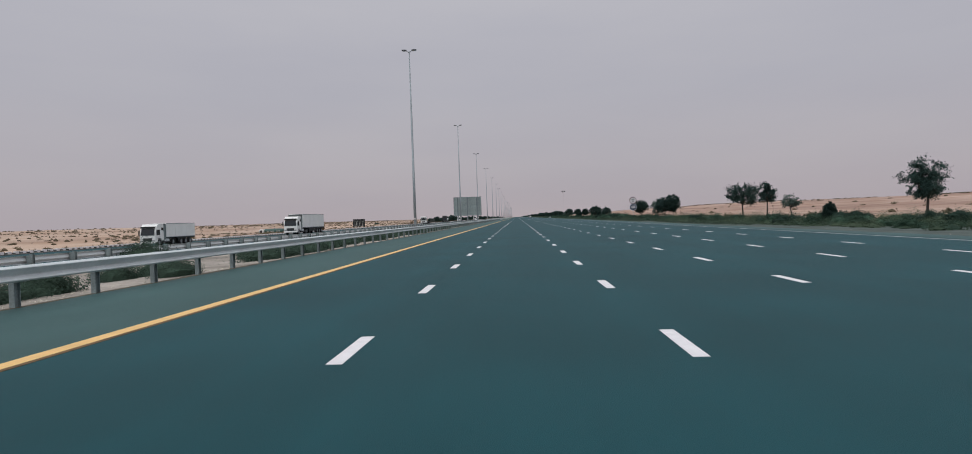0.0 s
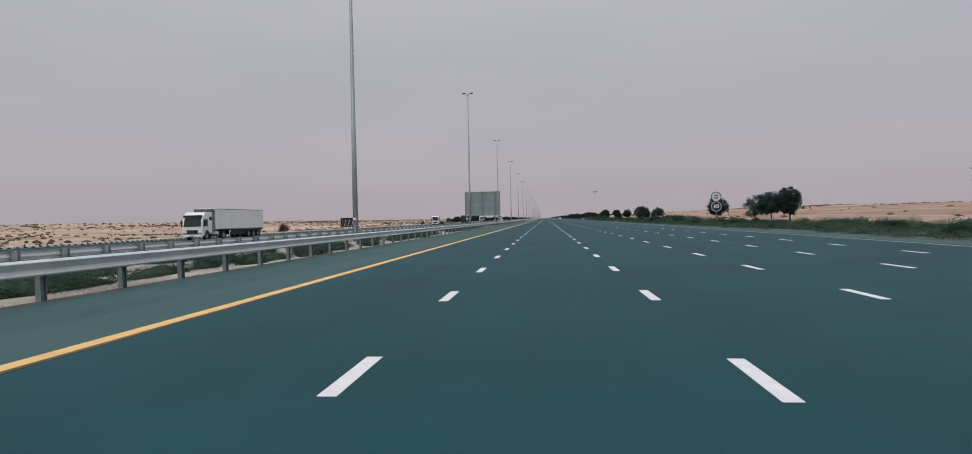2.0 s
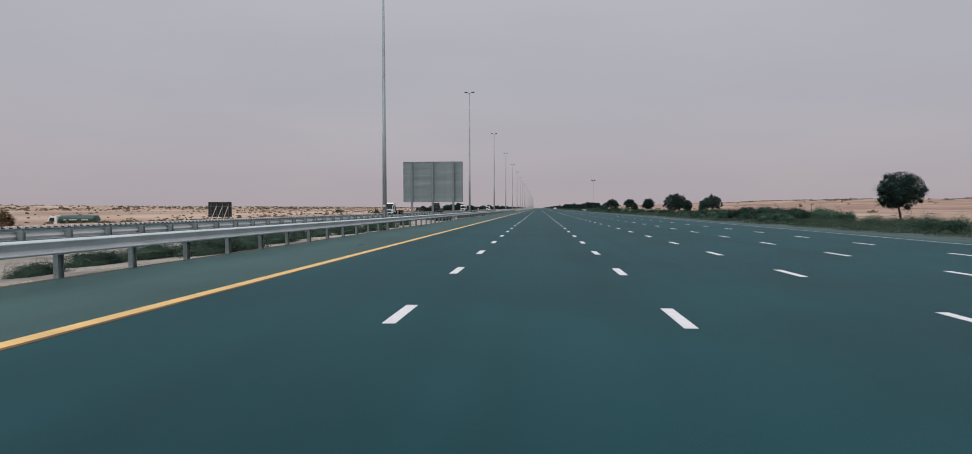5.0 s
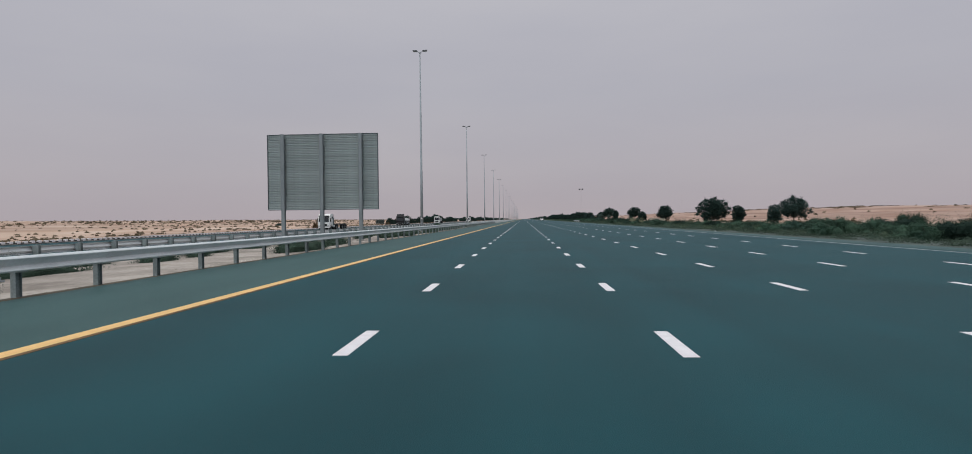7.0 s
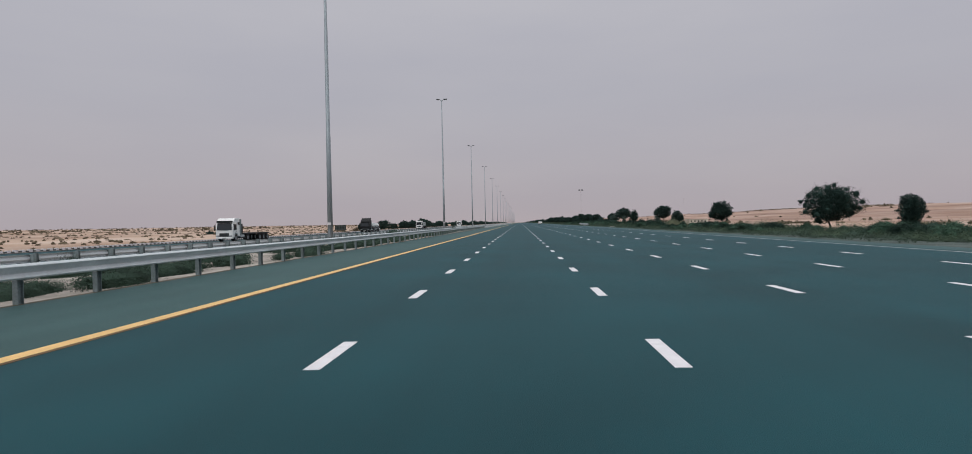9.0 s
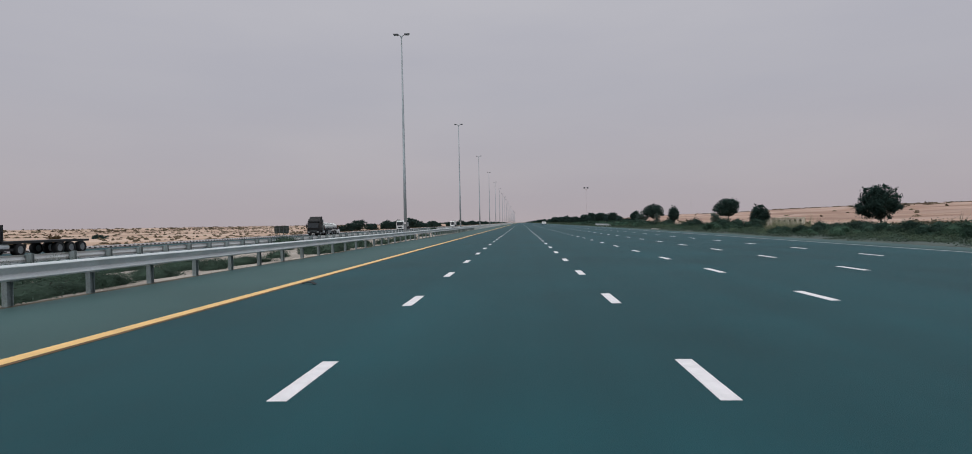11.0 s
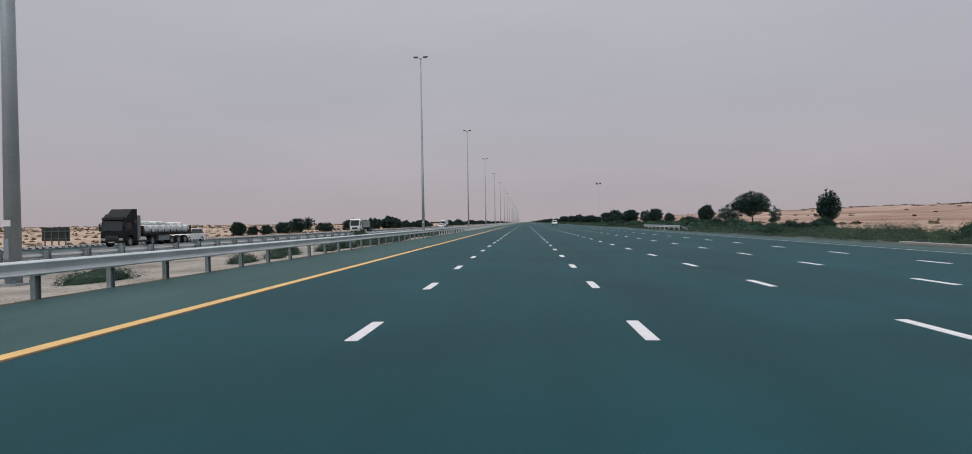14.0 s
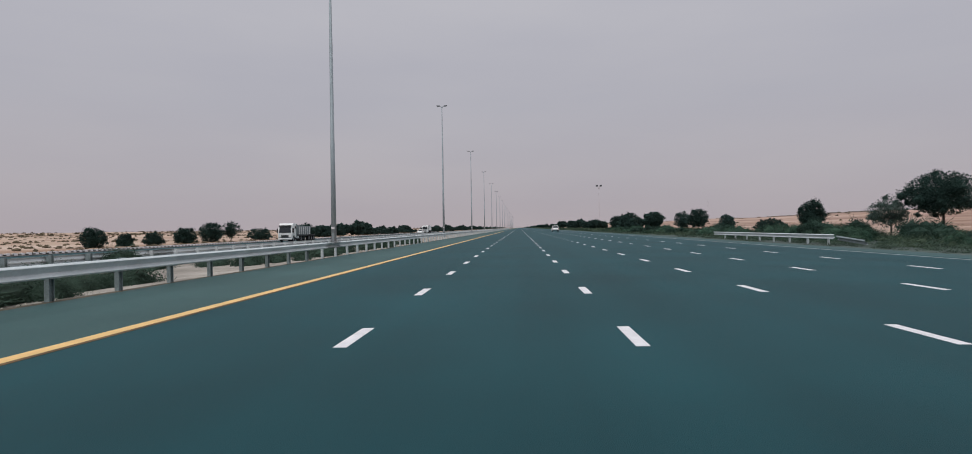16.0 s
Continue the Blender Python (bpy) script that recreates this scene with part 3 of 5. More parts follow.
def make_tree(seed, x, y, width, top, bottom, fill=1.0, label="", material=None, group="trees along the road", leaf=1.0):
    """A tapered trunk with limbs, and a crown of leaf clumps with gaps."""
    rng, gen = random.Random(seed), np.random.default_rng(seed)
    z0 = height(x, y)
    t = thing("tree", label or "dark green desert tree with a dense uneven crown", "tree", group, at=pose(x, y, z0))
    top, bottom = top - z0, max(-0.6, bottom - z0 - 0.3)
    R, ch = width / 2, top - bottom
    nb = int((60 + 30 * rng.random()) * (1 if fill > 0.6 else 0.7))
    cs, rs = [], []
    for _ in range(nb):
        d = gen.normal(size=3)
        d /= np.linalg.norm(d)
        u = gen.random() ** 0.5
        br = gen.uniform(0.14, 0.30) * min(R, ch * 0.6)
        cs.append(np.array([d[0] * (R - br * 0.7) * u, d[1] * (R - br * 0.7) * u, bottom + ch / 2 + d[2] * (ch / 2 - br * 0.6) * u - 0.1 * ch * (1 - abs(d[2])) * u]))
        rs.append(br)
    cs, rs = np.array(cs), np.array(rs)
    n = int((4600 * fill * (width * ch) ** 0.6 + 1300) / leaf ** 1.8)
    # sprigs that leave each clump, with leaves along them
    ns = nb * 18
    host = gen.choice(nb, ns, p=rs ** 2 / np.sum(rs ** 2))
    d = gen.normal(size=(ns, 3))
    d *= (gen.uniform(0.55, 1.25 if fill > 0.75 else 1.7, ns) / np.linalg.norm(d, axis=1))[:, None] * np.array([1, 1, 0.8])
    tip = d * rs[host][:, None]
    pick = gen.choice(ns, n)
    along = gen.random(n) ** 0.6
    rel = tip[pick] * along[:, None] + gen.normal(size=(n, 3)) * (rs[host[pick]] * 0.13)[:, None]
    pts = cs[host[pick]] + rel
    facing = rel / rs[host[pick]][:, None]
    sz = gen.uniform(0.028, 0.062, n) * (1.0 if fill > 0.75 else 1.35)
    if fill > 0.75:
        k = int(n * 0.22)
        e = gen.normal(size=(k, 3))
        e *= (0.78 * gen.random(k) ** 0.4 / np.linalg.norm(e, axis=1))[:, None]
        pts[:k] = e * np.array([R, R, ch / 2]) + np.array([0, 0, bottom + ch / 2])
        sz[:k] *= 1.9
    sz *= leaf
    bm = bmesh.new()
    g = 0.028 * top ** 0.8
    fork = Vector((rng.uniform(-0.2, 0.2), rng.uniform(-0.2, 0.2), bottom + ch * 0.12))
    tube(bm, [(0, 0, -0.3), (0.02, 0.01, 0.05), (fork.x * 0.4 + 0.06, fork.y * 0.5, fork.z * 0.5), tuple(fork)], [g * 1.5, g * 1.15, g * 0.95, g * 0.7], 8)
    part("trunk", bm, M_BARK, t, smooth=True)
    for i in rng.sample(range(nb), min(8, nb)):
        c = Vector(cs[i])
        m = fork.lerp(c, 0.5) + Vector((rng.uniform(-0.1, 0.1), rng.uniform(-0.1, 0.1), -0.05 * ch))
        bm = bmesh.new()
        tube(bm, [tuple(fork), tuple(m), tuple(c)], [g * 0.55, g * 0.35, g * 0.12], 6)
        part("limb", bm, M_BARK, t, smooth=True)
    whole = (pts - np.array([0, 0, bottom + ch * 0.4])) / np.array([R, R, ch / 2])
    soup = quads(pts, sz, gen, 0.5, 0.0, facing * 0.5 + whole * 0.8 + np.array([0, 0, 0.25]), 0.95)
    if fill > 0.75:
        soup = np.concatenate([soup, lumps(cs, rs * (0.42 if leaf < 2 else 0.85), gen, 1)])
    part("crown", leaf_mesh("crown", soup, material or M_LEAF), None, t)
    return t


SPARSE = "small pale desert tree with a thin see-through crown"
ROUND = "dark green tree with a dense rounded crown"
BIG = "large dark desert tree with a broad crown on a forked trunk"
# x, y, width, crown top, crown bottom, fill
TREES = [(31.2, 40.5, 3.8, 5.15, 1.85, 0.7, "dark desert tree with clumped open foliage and a straight trunk"), (29.7, 51.2, 1.6, 1.95, 0.1, 1.0, "small round dark bush-like tree"),
         (30.9, 61.5, 2.5, 3.0, 1.5, 0.3, SPARSE), (31.1, 68.6, 2.7, 4.9, 2.1, 0.62, ""), (30.8, 75.5, 4.8, 5.3, 2.0, 0.74, BIG), (31.0, 111.9, 4.0, 5.15, 1.2, 1.1, ROUND), (31.0, 117.8, 4.6, 5.0, 1.3, 0.8, "slender grey-green tree with an open crown"),
         (31.0, 124.1, 4.0, 4.5, 1.1, 0.5, "pale grey-green tree with thin twiggy foliage"), (32.2, 146.8, 4.7, 5.1, 1.2, 1.0, ROUND), (31.4, 200.9, 4.3, 3.95, 1.2, 0.85, BIG),
         (30.9, 204.9, 2.1, 3.05, 0.6, 0.8, "small upright grey-green tree"), (31.3, 217.9, 2.3, 3.45, 0.5, 1.0, "narrow dark green tree with a pointed crown"), (31.7, 230.8, 6.6, 5.1, 0.6, 1.1, BIG), (31.3, 261.8, 4.0, 4.45, 1.0, 1.1, ROUND),
         (31.4, 287.4, 2.9, 3.45, 0.4, 1.0, ROUND), (31.8, 300.6, 4.6, 4.8, 1.6, 1.2, "dark green dome-shaped tree on a short trunk"), (32.0, 306.8, 2.2, 2.45, 1.0, 0.3, SPARSE),
         (30.8, 327.9, 2.9, 4.35, 0.9, 0.9, "upright dark green tree with an irregular crown"), (30.0, 338.8, 1.6, 2.9, 0.9, 0.3, SPARSE), (32.0, 351.0, 6.3, 5.6, 1.6, 1.2, BIG),
         (29.9, 353.8, 3.4, 3.6, 1.0, 0.5, "pale grey-green tree with thin twiggy foliage"), (31.1, 368.8, 3.4, 4.1, 0.8, 1.2, ROUND), (30.5, 377.5, 4.3, 2.2, 0.2, 1.1, "low spreading dark green tree"),
         (31.0, 393.6, 2.8, 3.1, 0.6, 0.8, ""), (31.5, 409.0, 4.2, 4.6, 0.8, 1.0, BIG), (30.6, 415.5, 4.0, 4.2, 0.8, 0.8, ""), (31.0, 438.5, 4.6, 5.0, 0.9, 0.9, ""), (31.6, 470.0, 5.2, 5.6, 0.8, 1.0, BIG),
         (30.4, 486.0, 5.4, 5.0, 0.7, 1.0, ROUND), (31.0, 540.0, 6.0, 4.6, 0.6, 1.0, ""), (31.0, 560.0, 5.0, 4.2, 0.6, 1.0, ""), (31.2, 623.0, 6.5, 4.2, 0.6, 1.0, ROUND)]
made = []
for i, (x, y, w, top, bot, fill, lab) in enumerate(TREES):
    made.append(make_tree(40 + i, x, y, w, top, bot, fill, lab, M_LEAF_PALE if fill < 0.6 else M_LEAF_MID if fill < 0.9 else M_LEAF))
rng = random.Random(5)
far = [make_tree(70 + i, rng.uniform(28, 36), 450 + 23 * i, w, top, bot, 1.0, "distant dark green desert tree", leaf=3.0) for i, (w, top, bot) in enumerate(((5.6, 5.0, 0.8), (4.6, 4.2, 0.7), (6.4, 5.4, 0.9), (3.8, 3.2, 0.4), (5.0, 3.6, 0.4)))]
for k in range(22):
    y = 446 + k * 12 + rng.uniform(-5, 5)
    x = rng.uniform(27.5, 36)
    copy_thing(rng.choice(far), pose(x, y, height(x, y), 0, 0, rng.uniform(0, 360)))
for k in range(34):
    y = 700 + k * 26 + rng.uniform(-9, 9)
    x = rng.uniform(29, 36)
    copy_thing(rng.choice(far), pose(x, y, height(x, y), 0, 0, rng.uniform(0, 360)))
M_BROWNBUSH = mat("brown_dry_bush", (0.15, 0.105, 0.06), 0.9, var=0.3, scale=0.8, fine=3, bump=0, island=0.25, spec=0.1)
for i, (x, y, w, top, bot, m) in enumerate(((-50.5, 142.5, 2.3, 1.4, -0.5, M_BROWNBUSH), (-50.0, 269.0, 1.9, 1.25, -0.4, M_BROWNBUSH), (-77.0, 312.0, 3.4, 1.0, -0.3, M_LEAF_MID), (-53.0, 357.0, 2.2, 0.9, -0.4, M_TUFT))):
    make_tree(140 + i, x, y, w, top, bot, 0.7, "dry brown desert bush on the sand" if m is not M_LEAF_MID else "dark tangled desert bush on the sand", m, "bushes on the sand")
# the row past the opposite carriageway
LEFT = [(-58.0, 382.4, 4.1, 2.8, -1.2, 1.0), (-58.0, 388.8, 2.9, 1.7, -1.4, 1.0), (-58.0, 395.6, 3.9, 1.9, -1.4, 1.0), (-58.0, 404.4, 4.9, 2.75, -1.4, 1.0), (-58.0, 413.0, 5.6, 3.9, -1.4, 1.0),
        (-58.0, 420.6, 4.6, 4.0, 0.3, 0.6), (-58.0, 434.0, 6.2, 2.65, -1.4, 1.0), (-58.0, 457.5, 6.0, 3.6, -1.4, 1.0), (-58.4, 464.0, 6.4, 4.0, -1.4, 1.0)]
left = []
for i, (x, y, w, top, bot, fill) in enumerate(LEFT):
    left.append(make_tree(90 + i, x, y, w, top, bot, fill, "low dark green desert tree beyond the opposite carriageway", None, "trees beyond the opposite carriageway"))
far = [make_tree(110 + i, -57 - i, 472 + 9 * i, w, top, -1.4, 1.0, "low dark green desert tree beyond the opposite carriageway", None, "trees beyond the opposite carriageway", 3.0) for i, (w, top) in enumerate(((6.2, 3.6), (5.0, 2.9), (7.2, 4.1), (4.4, 2.4)))]
y = 500.0
while y < 1270:
    y += rng.choice((3.0, 4.5, 6.0, 9.0, 16.0, 24.0)) * rng.uniform(0.7, 1.3)
    x = -57 + rng.uniform(-9, 6)
    k = rng.uniform(0.55, 1.35)
    copy_thing(rng.choice(far), pose(x, y, height(x, y), 0, 0, rng.uniform(0, 360)) @ Matrix.Diagonal((k * rng.uniform(0.8, 1.3), k * rng.uniform(0.8, 1.3), k * rng.uniform(0.75, 1.1), 1)))


# ---- low vegetation ----
def scrub(name, label, material, seed, spots, leaf, per, upright, core=0.42, least=0.3):
    """Many low bushes in one mesh. spots: x, y, radius, height."""
    gen = np.random.default_rng(seed)
    out = []
    for x, y, r, h in spots:
        if 293.5 < y < 301 and 18 < x < 21.2:
            continue
        big = 1.0 if y < 370 else 1.7
        n = max(8, int(per * r * (0.4 + h) / big ** 2))
        z = height(x, y)
        if upright:
            a, u = gen.uniform(0, 6.283, n), gen.random(n) ** 0.6 * r
            out.append(blades(np.stack([x + u * np.cos(a), y + u * np.sin(a), np.full(n, z)], axis=1), gen.uniform(0.5, 1.05, n) * h, gen.uniform(0.5, 1.2, n) * leaf, gen, 0.22))
        else:
            d = gen.normal(size=(n, 3))
            d *= (gen.random(n) ** 0.35 / np.linalg.norm(d, axis=1))[:, None]
            lump = 1 + 0.22 * np.sin(d[:, 0] * 5 + x) * np.cos(d[:, 1] * 4 + y)
            c = np.stack([x + d[:, 0] * r * lump, y + d[:, 1] * r * lump, z + np.abs(d[:, 2]) * h * lump], axis=1)
            out.append(quads(c, gen.uniform(0.6, 1.5, n) * leaf * big, gen, 0.45, 0.0, d * np.sign(d[:, 2:] + 1e-9) ** np.array([0, 0, 1]) + np.array([0, 0, 0.6])))
            n //= 2
            d = gen.normal(size=(n, 3))
            d *= (gen.random(n) ** 0.4 * 0.8 / np.linalg.norm(d, axis=1))[:, None]
            c = np.stack([x + d[:, 0] * r, y + d[:, 1] * r, z + np.abs(d[:, 2]) * h], axis=1)
            out.append(quads(c, gen.uniform(1.3, 2.3, n) * leaf * big, gen, 0.6, 0.0, d * np.sign(d[:, 2:] + 1e-9) ** np.array([0, 0, 1]) + np.array([0, 0, 0.6])))
            if r * h > least:
                out.append(lumps([(x, y, z)], [(r * core, r * core, h * core)], gen, 1, True))
    return tagged(new(name, leaf_mesh(name, np.concatenate(out), material)), label, "vegetation", kind="stuff")


def strip_spots(seed, y0, y1, x0, x1, count, r, h, back=1.0, clump=0.0):
    """Spots in a strip, taller towards its far side, thinned by a broad noise."""
    rng = random.Random(seed)
    out = []
    while len(out) < count:
        x, y = rng.uniform(x0, x1), rng.uniform(y0, y1)
        if noise.noise((x * 0.12 + seed, y * 0.05, 1.7)) < clump - rng.random() * 0.5:
            continue
        k = (x - x0) / (x1 - x0)
        s = rng.uniform(0.6, 1.3) * (1 + 0.4 * noise.noise((y * 0.03, x * 0.1, seed)))
        s *= float(np.interp(y, (205, 240), (1.0, 0.84)))
        if 268 < y < 294 and x > 25:
            s *= 0.66
        out.append((x, y, r * rng.uniform(0.6, 1.3), h * s * (0.45 + 0.55 * k * back)))
    return out


scrub("green_scrub", "thick green roadside scrub with mixed leafy weeds", M_SCRUB, 1, strip_spots(1, 18, 470, 21.6, 31.0, 2300, 0.95, 1.2), 0.032, 200, False)
scrub("dark_scrub", "darker low roadside bushes", M_SCRUB_DARK, 2, strip_spots(2, 18, 470, 22.5, 31.5, 660, 1.1, 1.35, clump=0.1), 0.032, 200, False)
scrub("verge_weeds", "grey-green weeds and dry grass along the verge", M_VERGE, 3, strip_spots(3, 18, 470, 19.5, 24.0, 1700, 0.75, 0.5, clump=0.0), 0.036, 140, False)
scrub("tall_grass", "tall green grass standing among the scrub", M_SCRUB, 4, strip_spots(4, 18, 470, 24, 31, 300, 0.7, 1.0, clump=0.1), 0.016, 110, True)
scrub("reeds", "pale yellow reeds with feathery tops", M_DRY, 6, [(24.4 + 2.6 * random.Random(i).random(), 263.5 + 6.0 * random.Random(i + 99).random(), 0.4, 1.1 + 0.75 * random.Random(i + 7).random()) for i in range(17)], 0.02, 90, True)
scrub("far_scrub", "distant green roadside scrub", M_SCRUB, 5, strip_spots(5, 465, 1300, 20.5, 31.5, 800, 1.7, 1.2), 0.15, 48, False)


def roadside_bushes():
    """Rounded leafy bushes in uneven clumps along the verge."""
    protos = []
    for i in range(9):
        gen = np.random.default_rng(300 + i)
        mt = M_BUSH_DARK if i % 3 == 2 else M_BUSH
        nb = 11 + i % 4
        ang, u = gen.uniform(0, 6.283, nb), gen.random(nb) ** 0.6
        r = gen.uniform(0.30, 0.5, nb)
        cs = np.stack([np.cos(ang) * u * 0.85, np.sin(ang) * u * 0.85, gen.uniform(0.12, 0.72, nb) * (1.05 - 0.5 * u)], axis=1)
        n = 5200
        pick = gen.choice(nb, n, p=r ** 2 / np.sum(r ** 2))
        d = gen.normal(size=(n, 3))
        d /= np.linalg.norm(d, axis=1)[:, None]
        pts = cs[pick] + d * (r[pick] * (0.72 + 0.4 * gen.random(n) ** 1.5))[:, None] * np.array([1, 1, 0.85])
        keep = pts[:, 2] > -0.02
        pts, d = pts[keep], d[keep]
        n = len(pts)
        m = 220
        q = gen.choice(nb, m)
        tips = blades(cs[q] + gen.normal(size=(m, 3)) * (r[q] * 0.35)[:, None], r[q] * gen.uniform(0.6, 1.05, m), np.full(m, 0.009), gen, 0.6)
        soup = np.concatenate([lumps(cs, r * 0.72, gen, 1), quads(pts, gen.uniform(0.022, 0.055, n), gen, 0.5, 0.0, d + np.array([0, 0, 0.45]), 0.7), tips])
        b = thing("bush", "leafy dark green bush on the soil verge" if mt is M_BUSH_DARK else "leafy green bush on the soil verge", "bush", "bushes along the verge")
        part("foliage", leaf_mesh("foliage", soup, mt), None, b)
        bm = bmesh.new()
        for k in range(5):
            a = k * 1.26 + i
            tube(bm, [(0, 0, -0.1), (0.15 * math.cos(a), 0.15 * math.sin(a), 0.25), (0.4 * math.cos(a), 0.4 * math.sin(a), 0.6)], [0.03, 0.02, 0.008], 5)
        part("stem", bm, M_BARK, b)
        protos.append(b)
    rng = random.Random(91)
    used, y = set(), 18.0
    while y < 465:
        y += rng.uniform(0.5, 1.9)
        tall = float(np.interp(y, (18, 60, 90, 145, 152, 177, 179, 183, 185, 189, 192, 230, 262, 271, 279, 281, 285, 287, 298, 301, 336, 341, 348, 376, 390), (1.2, 1.2, 0.95, 1.1, 1.85, 1.85, 0.7, 0.7, 1.6, 1.6, 1.15, 1.25, 1.3, 0.8, 0.8, 2.0, 2.0, 0.9, 0.9, 1.6, 1.45, 1.0, 1.7, 2.0, 1.6)))
        thin = noise.noise((y * 0.09, 4.4, 1.0))
        if thin < -0.1 and tall < 1.65:
            continue
        x = 22.4 + 7.6 * rng.random() ** 0.9
        if 293 < y < 301:
            x = rng.uniform(24.5, 29)
        h = tall * rng.uniform(0.65, 1.15) * (0.78 + 0.22 * (x - 22.4) / 7.6)
        w = h * rng.uniform(0.8, 1.35)
        i = rng.randrange(9)
        m = pose(x, y, height(x, y) - 0.03, 0, 0, rng.uniform(0, 360)) @ Matrix.Diagonal((w, w * rng.uniform(0.8, 1.2), h, 1))
        if i in used:
            copy_thing(protos[i], m).matrix_basis = m
        else:
            used.add(i)
            protos[i].matrix_basis = m


roadside_bushes()


def far_woods():
    """The dark line of trees where the road meets the horizon."""
    rng = random.Random(77)
    spots = []
    for _ in range(900):
        y = rng.uniform(1300, 3000)
        x = rng.choice((-1, 1)) * rng.uniform(38, 90 + (y - 1200) * 0.22)
        if abs(x) > 36:
            spots.append((x - 14, y, rng.uniform(2.5, 5.0), rng.uniform(2.8, 5.5)))
    scrub("far_woods", "distant dark line of trees at the end of the road", M_LEAF, 78, spots, 0.5, 2.0, False, 0.85)


far_woods()


def desert_tufts():
    """Dark dry tufts over the dunes on both sides."""
    rng = random.Random(8)
    near, far = [], []
    while len(near) < 3400:
        x, y = -49 - 150 * rng.random() ** 1.6, rng.uniform(20, 640)
        if noise.noise((x * 0.05, y * 0.05, 4)) > rng.uniform(-0.5, 0.3):
            near.append((x, y, rng.uniform(0.2, 0.75), rng.uniform(0.2, 0.55)))
    while len(far) < 2600:
        side = rng.random() < 0.86
        x = -170 - 700 * rng.random() ** 1.5 if side else 36 + 420 * rng.random() ** 1.9
        y = rng.uniform(-20, 1500)
        if noise.noise((x * 0.02, y * 0.02, 6)) > rng.uniform(-0.5, 0.3):
            far.append((x, y, rng.uniform(0.7, 1.8), rng.uniform(0.4, 1.0)))
    for _ in range(900):
        y = rng.uniform(-20, 1500)
        if noise.noise((y * 0.013, 2.2, 7)) > 0.05:
            far.append((rng.gauss(238, 14), y, rng.uniform(1.5, 4.0), rng.uniform(0.25, 0.6)))
        elif noise.noise((y * 0.03, 8.1, 3)) > 0.1:
            far.append((rng.gauss(58, 4), y, rng.uniform(0.6, 1.4), rng.uniform(0.35, 0.7)))
    scrub("desert_tufts", "dry dark tufts scattered over the sand", M_TUFT, 11, near, 0.05, 60, False, 0.7, 0.1)
    scrub("far_desert_tufts", "distant dry tufts scattered over the dunes", M_TUFT, 12, far, 0.22, 13, False, 0.7)


desert_tufts()


